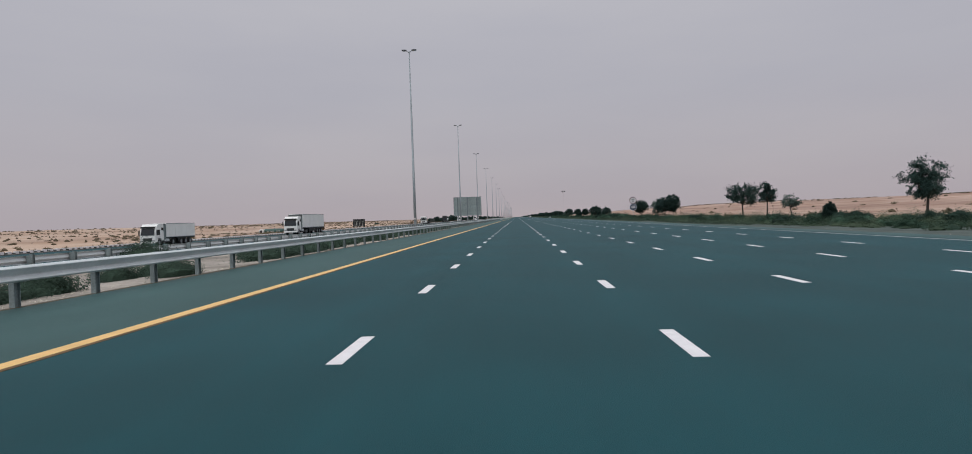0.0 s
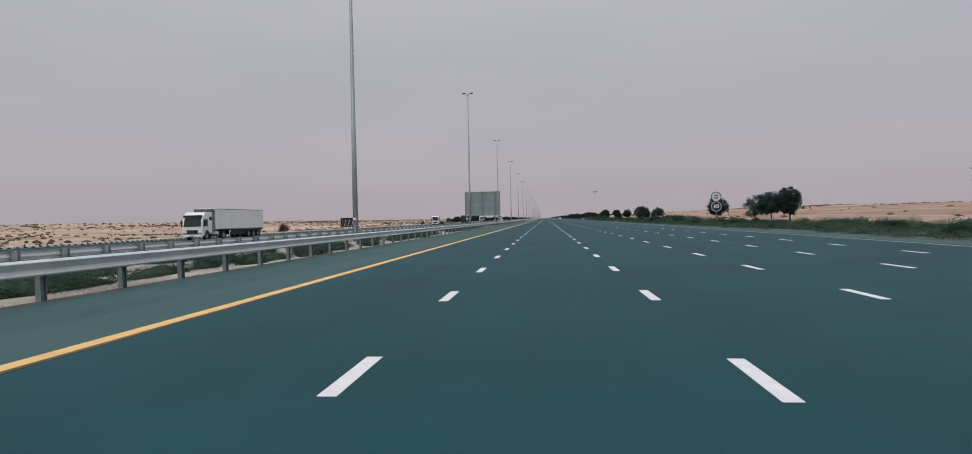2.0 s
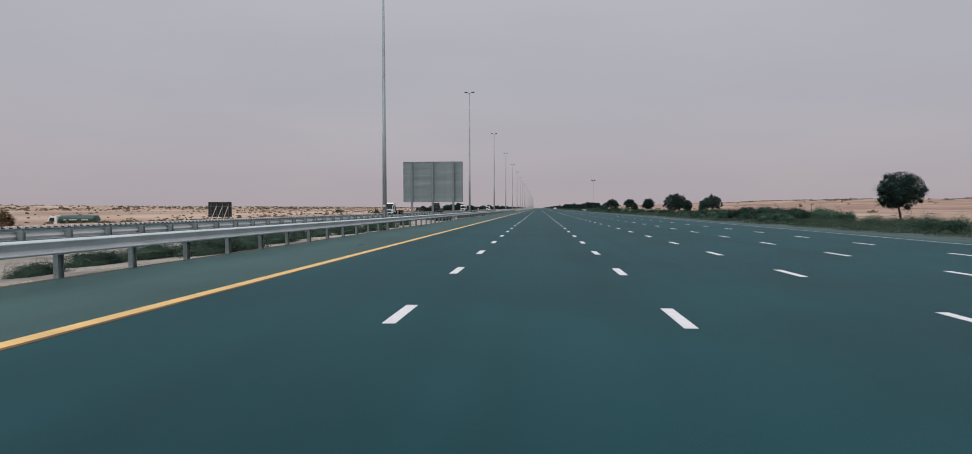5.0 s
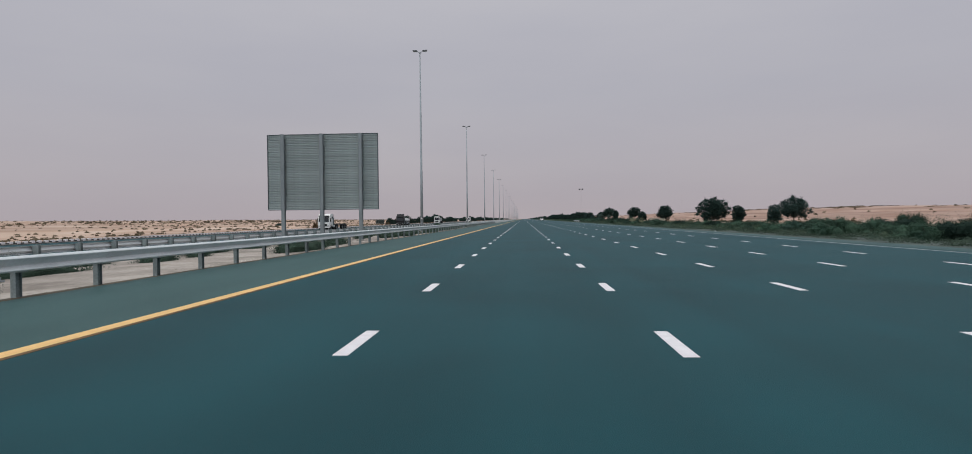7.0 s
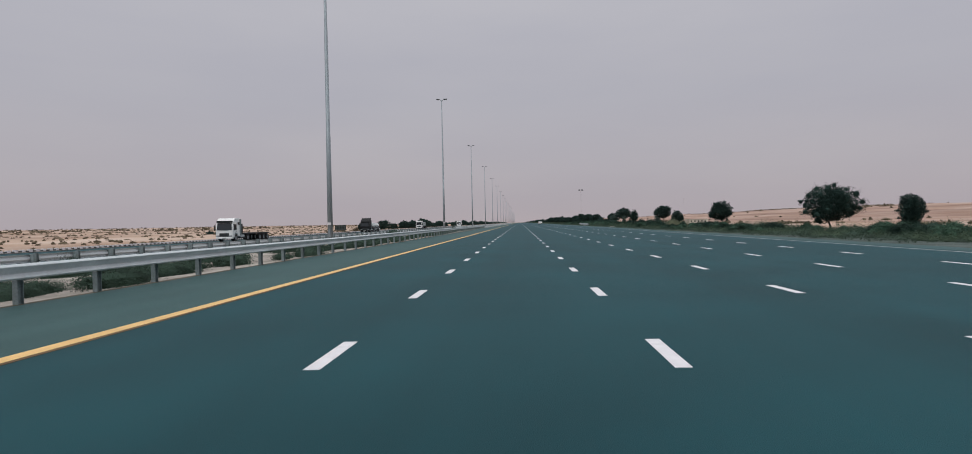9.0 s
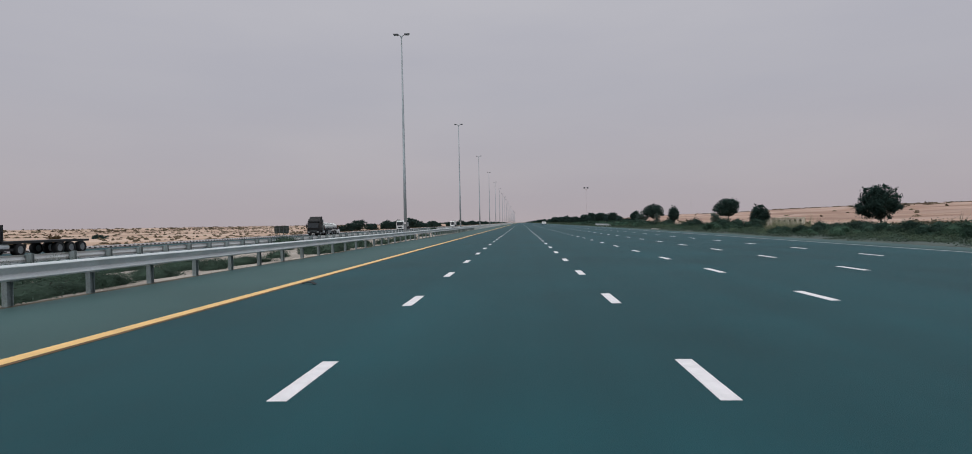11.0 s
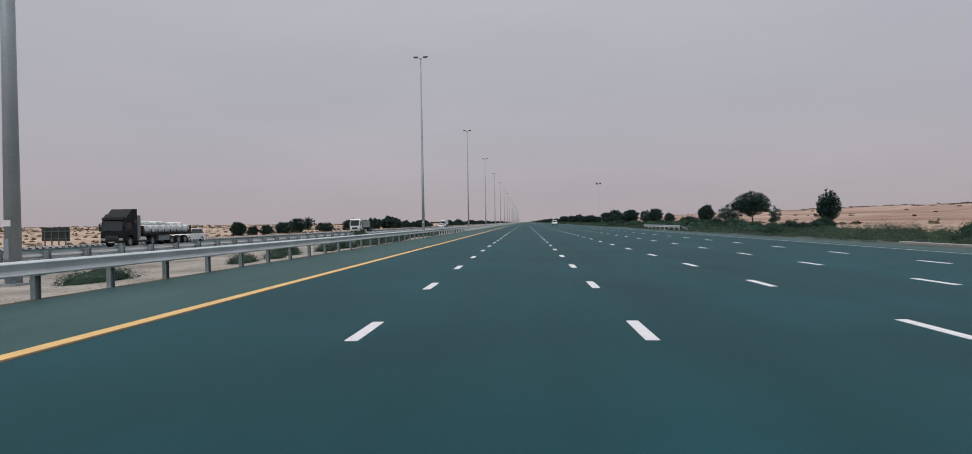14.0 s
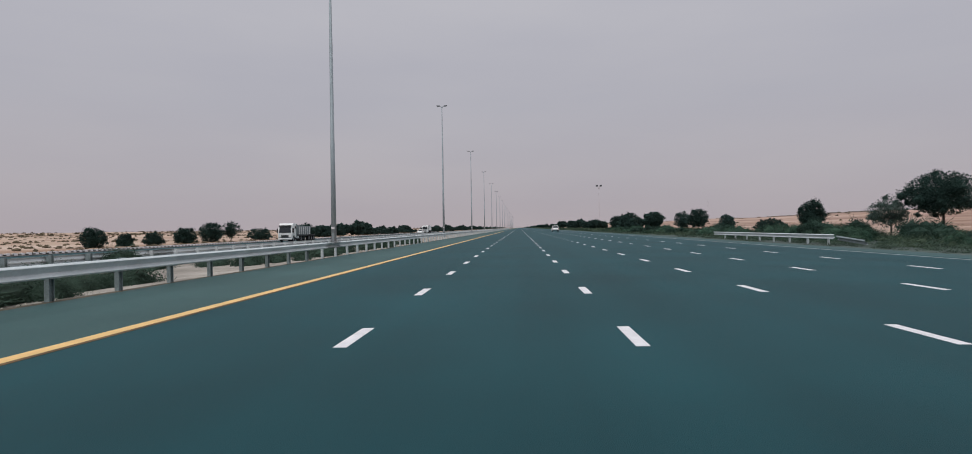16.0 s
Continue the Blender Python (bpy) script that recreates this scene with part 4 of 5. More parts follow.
def median_shrubs():
    """Low mats of grey-green shrub in the sand of the median."""
    protos = []
    for i in range(7):
        gen = np.random.default_rng(60 + i)
        w, d, h = gen.uniform(0.9, 1.7), gen.uniform(0.55, 0.9), gen.uniform(0.5, 0.74)
        n = 5200
        v = gen.normal(size=(n, 3))
        v *= (gen.random(n) ** 0.3 / np.linalg.norm(v, axis=1))[:, None]
        lump = 1 + 0.3 * np.sin(v[:, 0] * 6 + i) * np.cos(v[:, 1] * 7)
        c = np.stack([v[:, 0] * d * lump, v[:, 1] * w * lump, np.abs(v[:, 2]) * h * lump], axis=1)
        k = 2200
        v2 = gen.normal(size=(k, 3))
        v2 *= (gen.random(k) ** 0.4 * 0.88 / np.linalg.norm(v2, axis=1))[:, None]
        core = quads(np.stack([v2[:, 0] * d, v2[:, 1] * w, np.abs(v2[:, 2]) * h], axis=1), gen.uniform(0.02, 0.042, k), gen, 0.6, 0.0, np.stack([v2[:, 0], v2[:, 1], np.abs(v2[:, 2]) + 0.6], axis=1))
        s = thing("shrub", "low grey-green shrub spreading on the sand of the median", "shrub", "shrubs in the median")
        part("foliage", leaf_mesh("foliage", np.concatenate([lumps([(0, 0, 0)], [(d * 0.68, w * 0.68, h * 0.66)], gen, 2, True), core, quads(c, gen.uniform(0.009, 0.022, n), gen, 0.55, 0.0, np.stack([v[:, 0], v[:, 1], np.abs(v[:, 2]) + 0.6], axis=1))]), M_SHRUB), None, s)
        bm = bmesh.new()
        for k in range(5):
            a = k * 1.26
            tube(bm, [(0, 0, -0.08), (0.12 * math.cos(a), 0.2 * math.sin(a), h * 0.35), (0.3 * math.cos(a), 0.5 * math.sin(a), h * 0.7)], [0.02, 0.014, 0.006], 5)
        part("stem", bm, M_BARK, s)
        protos.append(s)
    rng = random.Random(21)
    used, y, k = set(), 0.0, 0
    while y < 370:
        y += rng.uniform(0.7, 2.4)
        if any(a < y < b for a, b in ((96, 104), (170.5, 177), (200, 205), (262, 291), (306, 308), (323.5, 330))):
            continue
        for x in (rng.uniform(-12.4, -10.7), rng.uniform(-17.5, -12.5)):
            if rng.random() < ((0.8 if y < 125 or y > 309 else 0.45) if x > -12.5 else 0.5 if y < 60 else 0.36):
                i = rng.randrange(7)
                m = pose(x, y + rng.uniform(-0.5, 0.5), height(x, y) + 0.0, 0, 0, rng.uniform(-14, 14)) @ Matrix.Scale(rng.uniform(0.7, 1.2) * (1.1 if y > 309 else 1), 4) @ Matrix.Diagonal((1, rng.choice((1, 1, 1.3, 1.9)), 1, 1))
                if i in used:
                    o = copy_thing(protos[i], m)
                    o.matrix_basis = m
                else:
                    used.add(i)
                    protos[i].matrix_basis = m


    for x, y, i in ((-18.3, 22.0, 1), (-18.3, 254.0, 3), (-18.3, 332.0, 5), (-11.3, 269.6, 2), (-11.8, 267.4, 4), (-12.6, 275.6, 0), (-12.2, 283.5, 6)):
        m = pose(x, y, height(x, y)) @ (Matrix.Diagonal((1.5, 1.4, 2.0, 1)) if x < -18 else Matrix.Diagonal((1.0, 1.1, 0.95, 1)))
        copy_thing(protos[i], m).matrix_basis = m


median_shrubs()


def pebbles():
    """Pale gravel along the edges of the asphalt."""
    rng = random.Random(31)
    verts, faces = [], []
    for _ in range(14000):
        y = rng.uniform(-5, 380)
        x = -9.78 - rng.random() ** 1.7 * 1.3 if rng.random() < 0.9 else 18.65 + rng.random() ** 1.6 * 1.8
        r = rng.uniform(0.015, 0.06)
        z = height(x, y)
        i = len(verts)
        a = rng.uniform(0, 6.3)
        for k in range(4):
            q = a + k * 1.571
            verts.append((x + r * math.cos(q) * rng.uniform(0.7, 1.3), y + r * math.sin(q) * rng.uniform(0.7, 1.3), z - 0.01))
        verts.append((x + r * 0.2, y, z + r * rng.uniform(0.5, 0.9)))
        faces += [(i + k, i + (k + 1) % 4, i + 4) for k in range(4)]
    tagged(new("gravel", raw("gravel", verts, faces, M_GRAVEL)), "pale loose gravel along the asphalt edge", "gravel", kind="stuff")


pebbles()

# ---- signs and masts ----
def disc(bm, z, r, y0, y1, n=32):
    a = [bm.verts.new((r * math.cos(6.28318 * k / n), y0, z + r * math.sin(6.28318 * k / n))) for k in range(n)]
    b = [bm.verts.new((v.co.x, y1, v.co.z)) for v in a]
    for k in range(n):
        bm.faces.new((a[k], a[(k + 1) % n], b[(k + 1) % n], b[k]))
    bm.faces.new(a[::-1])
    bm.faces.new(b)


def writing(name, body, size, at, material, parent, label):
    """Letters as a mesh, standing upright and facing -y."""
    cu = bpy.data.curves.new(name, "FONT")
    cu.body, cu.size, cu.align_x, cu.align_y, cu.extrude, cu.offset = body, size, "CENTER", "CENTER", 0.004, 0.03 * size
    tmp = new(name, cu)
    me = bpy.data.meshes.new_from_object(tmp.evaluated_get(bpy.context.evaluated_depsgraph_get()))
    bpy.data.objects.remove(tmp)
    me.materials.clear()
    me.materials.append(material)
    ob = new(name, me)
    ob.parent, ob.matrix_basis = parent, at
    return tagged(ob, label)


def limit_sign():
    s = thing("speed_limit_sign", "two round speed limit signs on one grey pole", "road sign", at=pose(26.1, 126.4, -0.06))
    bm = bmesh.new()
    tube(bm, [(0, 0.08, -0.3), (0, 0.08, 5.0)], [0.06, 0.06], 10)
    part("pole", bm, M_POLE, s, smooth=True)
    for z, rim, face in ((4.21, M_RIM_DARK, M_WHITE), (2.73, M_RIM_PALE, M_NAVY)):
        bm = bmesh.new()
        disc(bm, z, 0.78, -0.02, 0.0)
        p = part("sign_disc", bm, rim, s)
        bm = bmesh.new()
        disc(bm, z, 0.66, -0.028, -0.018)
        part("sign_face", bm, face, p)
        for dz in (-0.3, 0.3):
            bm = bmesh.new()
            box(bm, -0.2, 0.2, 0.0, 0.05, z + dz - 0.03, z + dz + 0.03)
            part("bracket", bm, M_POLE, p)
        if face is M_NAVY:
            writing("number", "60", 0.85, pose(0, -0.032, z, 90), M_WHITE, p, "white figures 60")
        else:
            for k, (w, dz) in enumerate(((0.66, 0.2), (0.5, -0.18))):
                bm = bmesh.new()
                box(bm, -w / 2, w / 2, -0.034, -0.028, z + dz - 0.13, z + dz + 0.13)
                part("marking", bm, M_GREYINK, p, "unreadable grey marking")


limit_sign()


def board_back(x, y, w, z0, z1, label, material, propped=True):
    """The back of a roadside board with raking struts."""
    g = height(x, y)
    s = thing("notice_board", label, "board", at=pose(x, y, g))
    z0, z1 = z0 - g, z1 - g
    bm = bmesh.new()
    box(bm, -w / 2, w / 2, 0, 0.04, z0, z1)
    part("panel", bm, material, s)
    for k in range(4):
        px = -w / 2 + w * (0.12 + 0.25 * k)
        bm = bmesh.new()
        box(bm, px - 0.05, px + 0.05, -0.08, -0.004, -0.5, z1 - 0.25)
        part("post", bm, M_FRAME, s)
        if propped and k:
            bm = bmesh.new()
            tube(bm, [(px - 0.45, -1.1, -0.1), (px, -0.06, z1 * 0.78)], [0.055, 0.055], 6)
            part("strut", bm, M_STRUT, s, "pale raking strut")
    for z in (z0 + 0.15 * (z1 - z0), z0 + 0.7 * (z1 - z0)):
        bm = bmesh.new()
        box(bm, -w / 2, w / 2, -0.13, -0.082, z - 0.04, z + 0.04)
        part("rail", bm, M_FRAME, s)


board_back(-51.4, 182.0, 3.95, 0.0, 2.4, "back of a black board on a propped frame in the sand", M_DARK)
board_back(-47.9, 324.1, 3.0, 0.25, 1.65, "back of a low dark green board on short posts", M_BOARDGREEN, False)


def lattice_mast(x, y, h, w, label):
    m = thing("mast", label, "mast", at=pose(x, y, -0.2))
    for sx, sy in ((-1, -1), (1, -1), (0, 1)):
        bm = bmesh.new()
        tube(bm, [(sx * w, sy * w, -0.5), (sx * w * 0.4, sy * w * 0.4, h)], [0.024, 0.02], 5)
        part("leg", bm, M_MAST, m)
    bm = bmesh.new()
    n = int(h / 2.5)
    for k in range(n):
        a, b = k / n, (k + 1) / n
        ra, rb = w * (1 - 0.6 * a), w * (1 - 0.6 * b)
        tube(bm, [(-ra, -ra, a * h), (rb, -rb, b * h)], [0.015, 0.015], 4)
        tube(bm, [(ra, -ra, a * h), (0, rb, b * h)], [0.015, 0.015], 4)
    part("bracing", bm, M_MAST, m)
    return m


mast = lattice_mast(60.5, 747.0, 30.0, 0.25, "thin lattice mast with a forked head far beyond the road")
for s in (-1, 1):
    bm = bmesh.new()
    tube(bm, [(0, 0, 29.6), (s * 1.2, 0, 31.6)], [0.14, 0.1], 6)
    arm = part("arm", bm, M_MAST, mast)
    bm = bmesh.new()
    box(bm, s * 1.4 - 0.8, s * 1.4 + 0.8, -0.4, 0.4, 31.2, 32.5)
    bevelled(bm, 0.1)
    part("lamp_head", bm, M_HEAD, arm)
lattice_mast(285, 1202, 40, 0.5, "thin radio mast on the skyline")


def hut():
    """A low whitewashed building behind the trees."""
    x0, y0, z0, L, D, H = 34.2, 289.2, -0.3, 3.75, 3.0, 1.55
    h = thing("building", "low whitewashed hut with small dark openings and a flat pale roof", "building", at=pose(x0, y0, z0))
    sill, head, w, pitch = 1.05, 1.35, 0.3, 0.68
    wall = bmesh.new()
    box(wall, 0, L, 0, 0.2, -0.3, sill)
    box(wall, 0, L, 0, 0.2, head, H)
    n = 5
    for k in range(n + 1):
        a = 0 if k == 0 else 0.35 + (k - 1) * pitch + w
        b = L if k == n else 0.35 + k * pitch
        box(wall, a, b, 0, 0.2, sill, head)
    part("front_wall", wall, M_LIME, h)
    for k in range(n):
        bm = bmesh.new()
        a = 0.35 + k * pitch
        box(bm, a - 0.03, a + w + 0.03, -0.03, 0.1, sill - 0.05, sill - 0.003)
        win = part("window", bm, M_LIME, h)
        # dark panel put in for the shade inside the opening
        bm = bmesh.new()
        box(bm, a, a + w, 0.14, 0.16, sill, head)
        part("shutter", bm, M_DARK, win, "dark panel for the shaded opening")
    bm = bmesh.new()
    box(bm, 0, 0.2, 0.2, D, -0.3, H)
    part("side_wall", bm, M_LIME, h)
    bm = bmesh.new()
    box(bm, L - 0.2, L, 0.2, D, -0.3, H)
    part("side_wall", bm, M_LIME, h)
    bm = bmesh.new()
    box(bm, 0.2, L - 0.2, D - 0.2, D, -0.3, H)
    part("back_wall", bm, M_LIME, h)
    bm = bmesh.new()
    box(bm, -0.1, L + 0.1, -0.1, D + 0.1, H, H + 0.08)
    part("roof", bm, M_LIME, h)


hut()


def short_rail():
    """A short bent guardrail at the verge."""
    g = thing("guardrail", "short galvanised guardrail at the verge with a bent fallen end", "guardrail", at=pose(20.2, 0, 0))
    bm = bmesh.new()
    w_beam(bm, 343.4, 366.0, -1)
    for v in bm.verts:
        v.co.z += 0.5
    bmesh.ops.recalc_face_normals(bm, faces=bm.faces[:])
    part("beam", bm, M_ZINC, g)
    for k in range(8):
        bm = bmesh.new()
        y = 344.4 + k * 2.7
        box(bm, 0.05, 0.16, y - 0.07, y + 0.07, -0.5, 0.64)
        post = part("post", bm, M_ZINC, g)
        bm = bmesh.new()
        box(bm, -0.02, 0.046, y - 0.08, y + 0.08, 0.37, 0.63)
        part("spacer_block", bm, M_ZINC, post)
    bm = bmesh.new()
    w_beam(bm, 0, 3.4, -1)
    bmesh.ops.recalc_face_normals(bm, faces=bm.faces[:])
    bm.transform(pose(0.1, 340.2, 0.24, 4, -30, -5))
    part("bent_beam", bm, M_POST, g, "fallen bent beam end")


short_rail()
edging = thing("concrete_edging", "low pale concrete edging lying along the verge", "edging", at=pose(20.25, 0, 0))
for k in range(4):
    bm = bmesh.new()
    box(bm, -0.15, 0.15, 294.6 + k * 1.22, 295.8 + k * 1.22, -0.05, 0.08)
    bevelled(bm, 0.02, 1)
    part("edging_block", bm, M_CONC, edging)


def kerb():
    """Kerb stones painted black and white along the far side of the opposite road."""
    k0 = bmesh.new()
    box(k0, -46.7, -46.0, Y0, 1500, -0.75, -0.4)
    base = tagged(part("kerb", k0, M_CONC), "concrete kerb base beside the opposite carriageway", "kerb", kind="structure")
    # dark strip along the foot of the kerb
    k1 = bmesh.new()
    box(k1, -45.98, -45.0, Y0, 1500, -0.5, -0.44)
    part("gutter", k1, M_GUTTER, base, "dark gutter strip along the kerb")
    bm = bmesh.new()
    box(bm, -0.13, 0.13, -0.19, 0.19, 0, 0.22)
    bevelled(bm, 0.025, 1)
    white = mesh_of("kerb_stone", bm, M_WHITE)
    black = white.copy()
    black.transform(Matrix.Diagonal((0.9, 1, 0.5, 1)))
    black.materials.clear()
    black.materials.append(M_BLACKPAINT)
    for i in range(290):
        part("kerb_stone", white if i % 2 else black, None, base, at=pose(-46.3, 75 + i * 0.4, -0.398))
    for col, m in ((0, M_BLACKPAINT), (1, M_WHITE)):
        bm = bmesh.new()
        for i in list(range(-170, 0)) + list(range(290, 1400)):
            if (i % 2) == col:
                box(bm, -46.43, -46.17, 75 + i * 0.4 - 0.19, 75 + i * 0.4 + 0.19, -0.398, -0.178 if col else -0.29)
        tagged(part("far_kerb_stones", bm, m, base, "distant painted kerb stones"), kind="stuff")


kerb()


# ---- vehicles ----
def wheel(parent, x, y, r, w, z=0.0):
    """side-on wheel with its axle along x"""
    bm = bmesh.new()
    n = 20
    rings = []
    for dx, rr in ((-w / 2, r * 0.62), (-w / 2, r * 0.93), (-w / 2 * 0.75, r), (w / 2 * 0.75, r), (w / 2, r * 0.93), (w / 2, r * 0.62)):
        rings.append([bm.verts.new((x + dx, y + rr * math.cos(6.28318 * k / n), z + r + rr * math.sin(6.28318 * k / n))) for k in range(n)])
    for a, b in zip(rings, rings[1:]):
        for k in range(n):
            bm.faces.new((a[k], a[(k + 1) % n], b[(k + 1) % n], b[k]))
    bmesh.ops.recalc_face_normals(bm, faces=bm.faces[:])
    t = part("wheel", bm, M_TYRE, parent, smooth=True)
    bm = bmesh.new()
    tube(bm, [(x - w * 0.42, y, z + r), (x + w * 0.42, y, z + r)], [r * 0.62, r * 0.62], n)
    part("rim", bm, M_RIM, t)


def prism(bm, profile, x0, x1):
    """A side profile of (y, z) drawn out along x."""
    a = [bm.verts.new((x0, y, z)) for y, z in profile]
    b = [bm.verts.new((x1, y, z)) for y, z in profile]
    n = len(profile)
    for i in range(n):
        bm.faces.new((a[i], a[(i + 1) % n], b[(i + 1) % n], b[i]))
    bm.faces.new(a[::-1])
    bm.faces.new(b)
    bmesh.ops.recalc_face_normals(bm, faces=bm.faces[:])
    return bm


def tractor(t, paint, height_=3.3, rack=False):
    """A cab-over tractor, its front at y 0."""
    bm = bmesh.new()
    h = height_
    prism(bm, [(0.0, 0.55), (0.0, 1.5), (0.1, 2.2), (0.32, h - 0.45), (0.75, h), (2.1, h), (2.1, 0.75), (1.55, 0.75), (1.35, 1.15), (0.75, 1.15), (0.55, 0.55)], -1.22, 1.22)
    bevelled(bm, 0.06, 2)
    cab = part("cab", bm, paint, t)
    bm = bmesh.new()
    v = [bm.verts.new(c) for c in ((-1.08, -0.012, 1.62), (1.08, -0.012, 1.62), (1.0, 0.2, 2.62), (-1.0, 0.2, 2.62), (-1.08, 0.03, 1.62), (1.08, 0.03, 1.62), (1.0, 0.25, 2.62), (-1.0, 0.25, 2.62))]
    for f in ((0, 1, 2, 3), (7, 6, 5, 4), (0, 4, 5, 1), (1, 5, 6, 2), (2, 6, 7, 3), (3, 7, 4, 0)):
        bm.faces.new([v[i] for i in f])
    bm.transform(pose(0, -0.02, 0))
    part("windscreen", bm, M_GLASS, cab)
    for s in (-1, 1):
        bm = bmesh.new()
        prism(bm, [(0.3, 1.7), (1.15, 1.62), (1.15, 2.45), (0.42, 2.45)], s * 1.215, s * 1.232)
        part("side_window", bm, M_GLASS, cab)
        bm = bmesh.new()
        box(bm, s * 1.42 - 0.1, s * 1.42 + 0.1, 0.12, 0.22, 1.6, 2.35)
        bevelled(bm, 0.03, 1)
        part("mirror", bm, M_BLACK, cab)
        bm = bmesh.new()
        box(bm, s * 0.92 - 0.2, s * 0.92 + 0.2, -0.04, 0.05, 0.68, 0.9)
        part("headlight", bm, M_LENS, cab)
        bm = bmesh.new()
        prism(bm, [(0.34, 0.7), (0.42, 1.55), (1.2, 1.55), (1.2, 1.2), (0.72, 1.2), (0.56, 0.7)], s * 1.221, s * 1.227)
        door = part("door", bm, paint, cab)
        bm = bmesh.new()
        box(bm, s * 1.245 - 0.02, s * 1.245 + 0.02, 0.95, 1.12, 1.42, 1.47)
        part("handle", bm, M_BLACK, door)
        bm = bmesh.new()
        box(bm, s * 1.24 - 0.03, s * 1.24 + 0.03, 1.5, 1.95, 2.35, 2.75)
        part("sleeper_window", bm, M_GLASS, cab)
        bm = bmesh.new()
        box(bm, s * 1.19 - 0.03, s * 1.19 + 0.03, 2.11, 2.6, 0.9, h - 0.15)
        part("side_deflector", bm, M_DEFLECTOR, cab, "grey-green air deflector behind the cab")
        bm = bmesh.new()
        tube(bm, [(s * 1.2, 0.3, 2.4), (s * 1.42, 0.17, 2.42)], [0.02, 0.02], 6)
        part("mirror_arm", bm, M_BLACK, cab)
        bm = bmesh.new()
        box(bm, s * 1.1 - 0.12, s * 1.1 + 0.12, 2.0, 3.9, 0.42, 0.62)
        part("side_step", bm, M_BLACK, t)
    bm = bmesh.new()
    box(bm, -0.68, 0.68, -0.04, 0.03, 0.72, 1.2)
    grille = part("grille", bm, M_BLACK, cab)
    for k in range(3):
        bm = bmesh.new()
        box(bm, -0.66, 0.66, -0.06, -0.03, 0.82 + k * 0.13, 0.85 + k * 0.13)
        part("grille_bar", bm, M_FRAME, grille)
    bm = bmesh.new()
    tube(bm, [(-0.7, -0.06, 1.64), (0.05, -0.03, 1.76)], [0.012, 0.012], 5)
    part("wiper", bm, M_BLACK, cab)
    bm = bmesh.new()
    box(bm, -0.3, 0.3, -0.11, -0.09, 0.44, 0.56)
    part("number_plate", bm, M_STRUT, cab, "blank pale number plate")
    bm = bmesh.new()
    box(bm, -1.2, 1.2, -0.09, 0.3, 0.4, 0.64)
    bevelled(bm, 0.04, 1)
    part("bumper", bm, paint, cab)
    bm = bmesh.new()
    box(bm, -1.08, 1.08, 0.02, 0.5, h - 0.62, h - 0.36)
    part("sun_visor", bm, M_BLACK, cab)
    bm = bmesh.new()
    box(bm, -0.45, 0.45, 0.6, 6.0, 0.62, 0.92)
    part("chassis", bm, M_BLACK, t)
    for s in (-1, 1):
        wheel(t, s * 1.02, 1.05, 0.5, 0.32)
        wheel(t, s * 0.95, 4.6, 0.5, 0.55)
        bm = bmesh.new()
        tube(bm, [(s * 0.88, 2.35, 0.75), (s * 0.88, 3.6, 0.75)], [0.3, 0.3], 14)
        part("fuel_tank", bm, M_ZINC, t)


def box_semi(x, y, z, paint, box_paint, label, length=12.0, top=3.75):
    t = thing("truck", label, "truck", at=pose(x, y, z))
    tractor(t, paint)
    bm = bmesh.new()
    box(bm, -1.25, 1.25, 2.75, 2.75 + length, 1.2, top)
    bevelled(bm, 0.03, 1)
    b = part("trailer_box", bm, box_paint, t)
    for i in range(5):
        for s in (-1, 1):
            bm = bmesh.new()
            yy = 2.75 + length * (0.1 + 0.2 * i)
            box(bm, s * 1.255 - 0.01, s * 1.255 + 0.01, yy - 0.03, yy + 0.03, 1.25, top - 0.05)
            part("rib", bm, box_paint, b)
    bm = bmesh.new()
    box(bm, -1.2, 1.2, 2.25, 2.72, 1.25, top - 0.04)
    bevelled(bm, 0.04, 1)
    unit = part("cooling_unit", bm, M_FRAME, b, "dark cooling unit on the front of the box")
    for k in range(6):
        bm = bmesh.new()
        z_ = 1.6 + k * (top - 2.0) / 5
        box(bm, -1.215, 1.215, 2.3, 2.66, z_, z_ + 0.07)
        part("vent_slat", bm, M_DEFLECTOR, unit)
    for s in (-1, 1):
        bm = bmesh.new()
        box(bm, s * 1.262 - 0.014, s * 1.262 + 0.014, 2.76, 2.74 + length, top - 0.07, top - 0.01)
        part("roof_rail", bm, M_GREYINK, b)
        bm = bmesh.new()
        box(bm, s * 1.262 - 0.014, s * 1.262 + 0.014, 2.76, 2.74 + length, 1.21, 1.3)
        part("side_rail", bm, M_GREYINK, b)
        bm = bmesh.new()
        box(bm, s * 1.12 - 0.04, s * 1.12 + 0.04, 6.4, 2.75 + length - 4.8, 0.5, 0.98)
        part("underrun_guard", bm, M_BLACK, t)
    bm = bmesh.new()
    box(bm, -1.15, 1.15, 5.6, 2.75 + length, 1.0, 1.19)
    part("trailer_frame", bm, M_BLACK, t)
    for k in range(3):
        for s in (-1, 1):
            wheel(t, s * 0.98, 2.75 + length - 1.4 - k * 1.3, 0.5, 0.5)
    return t


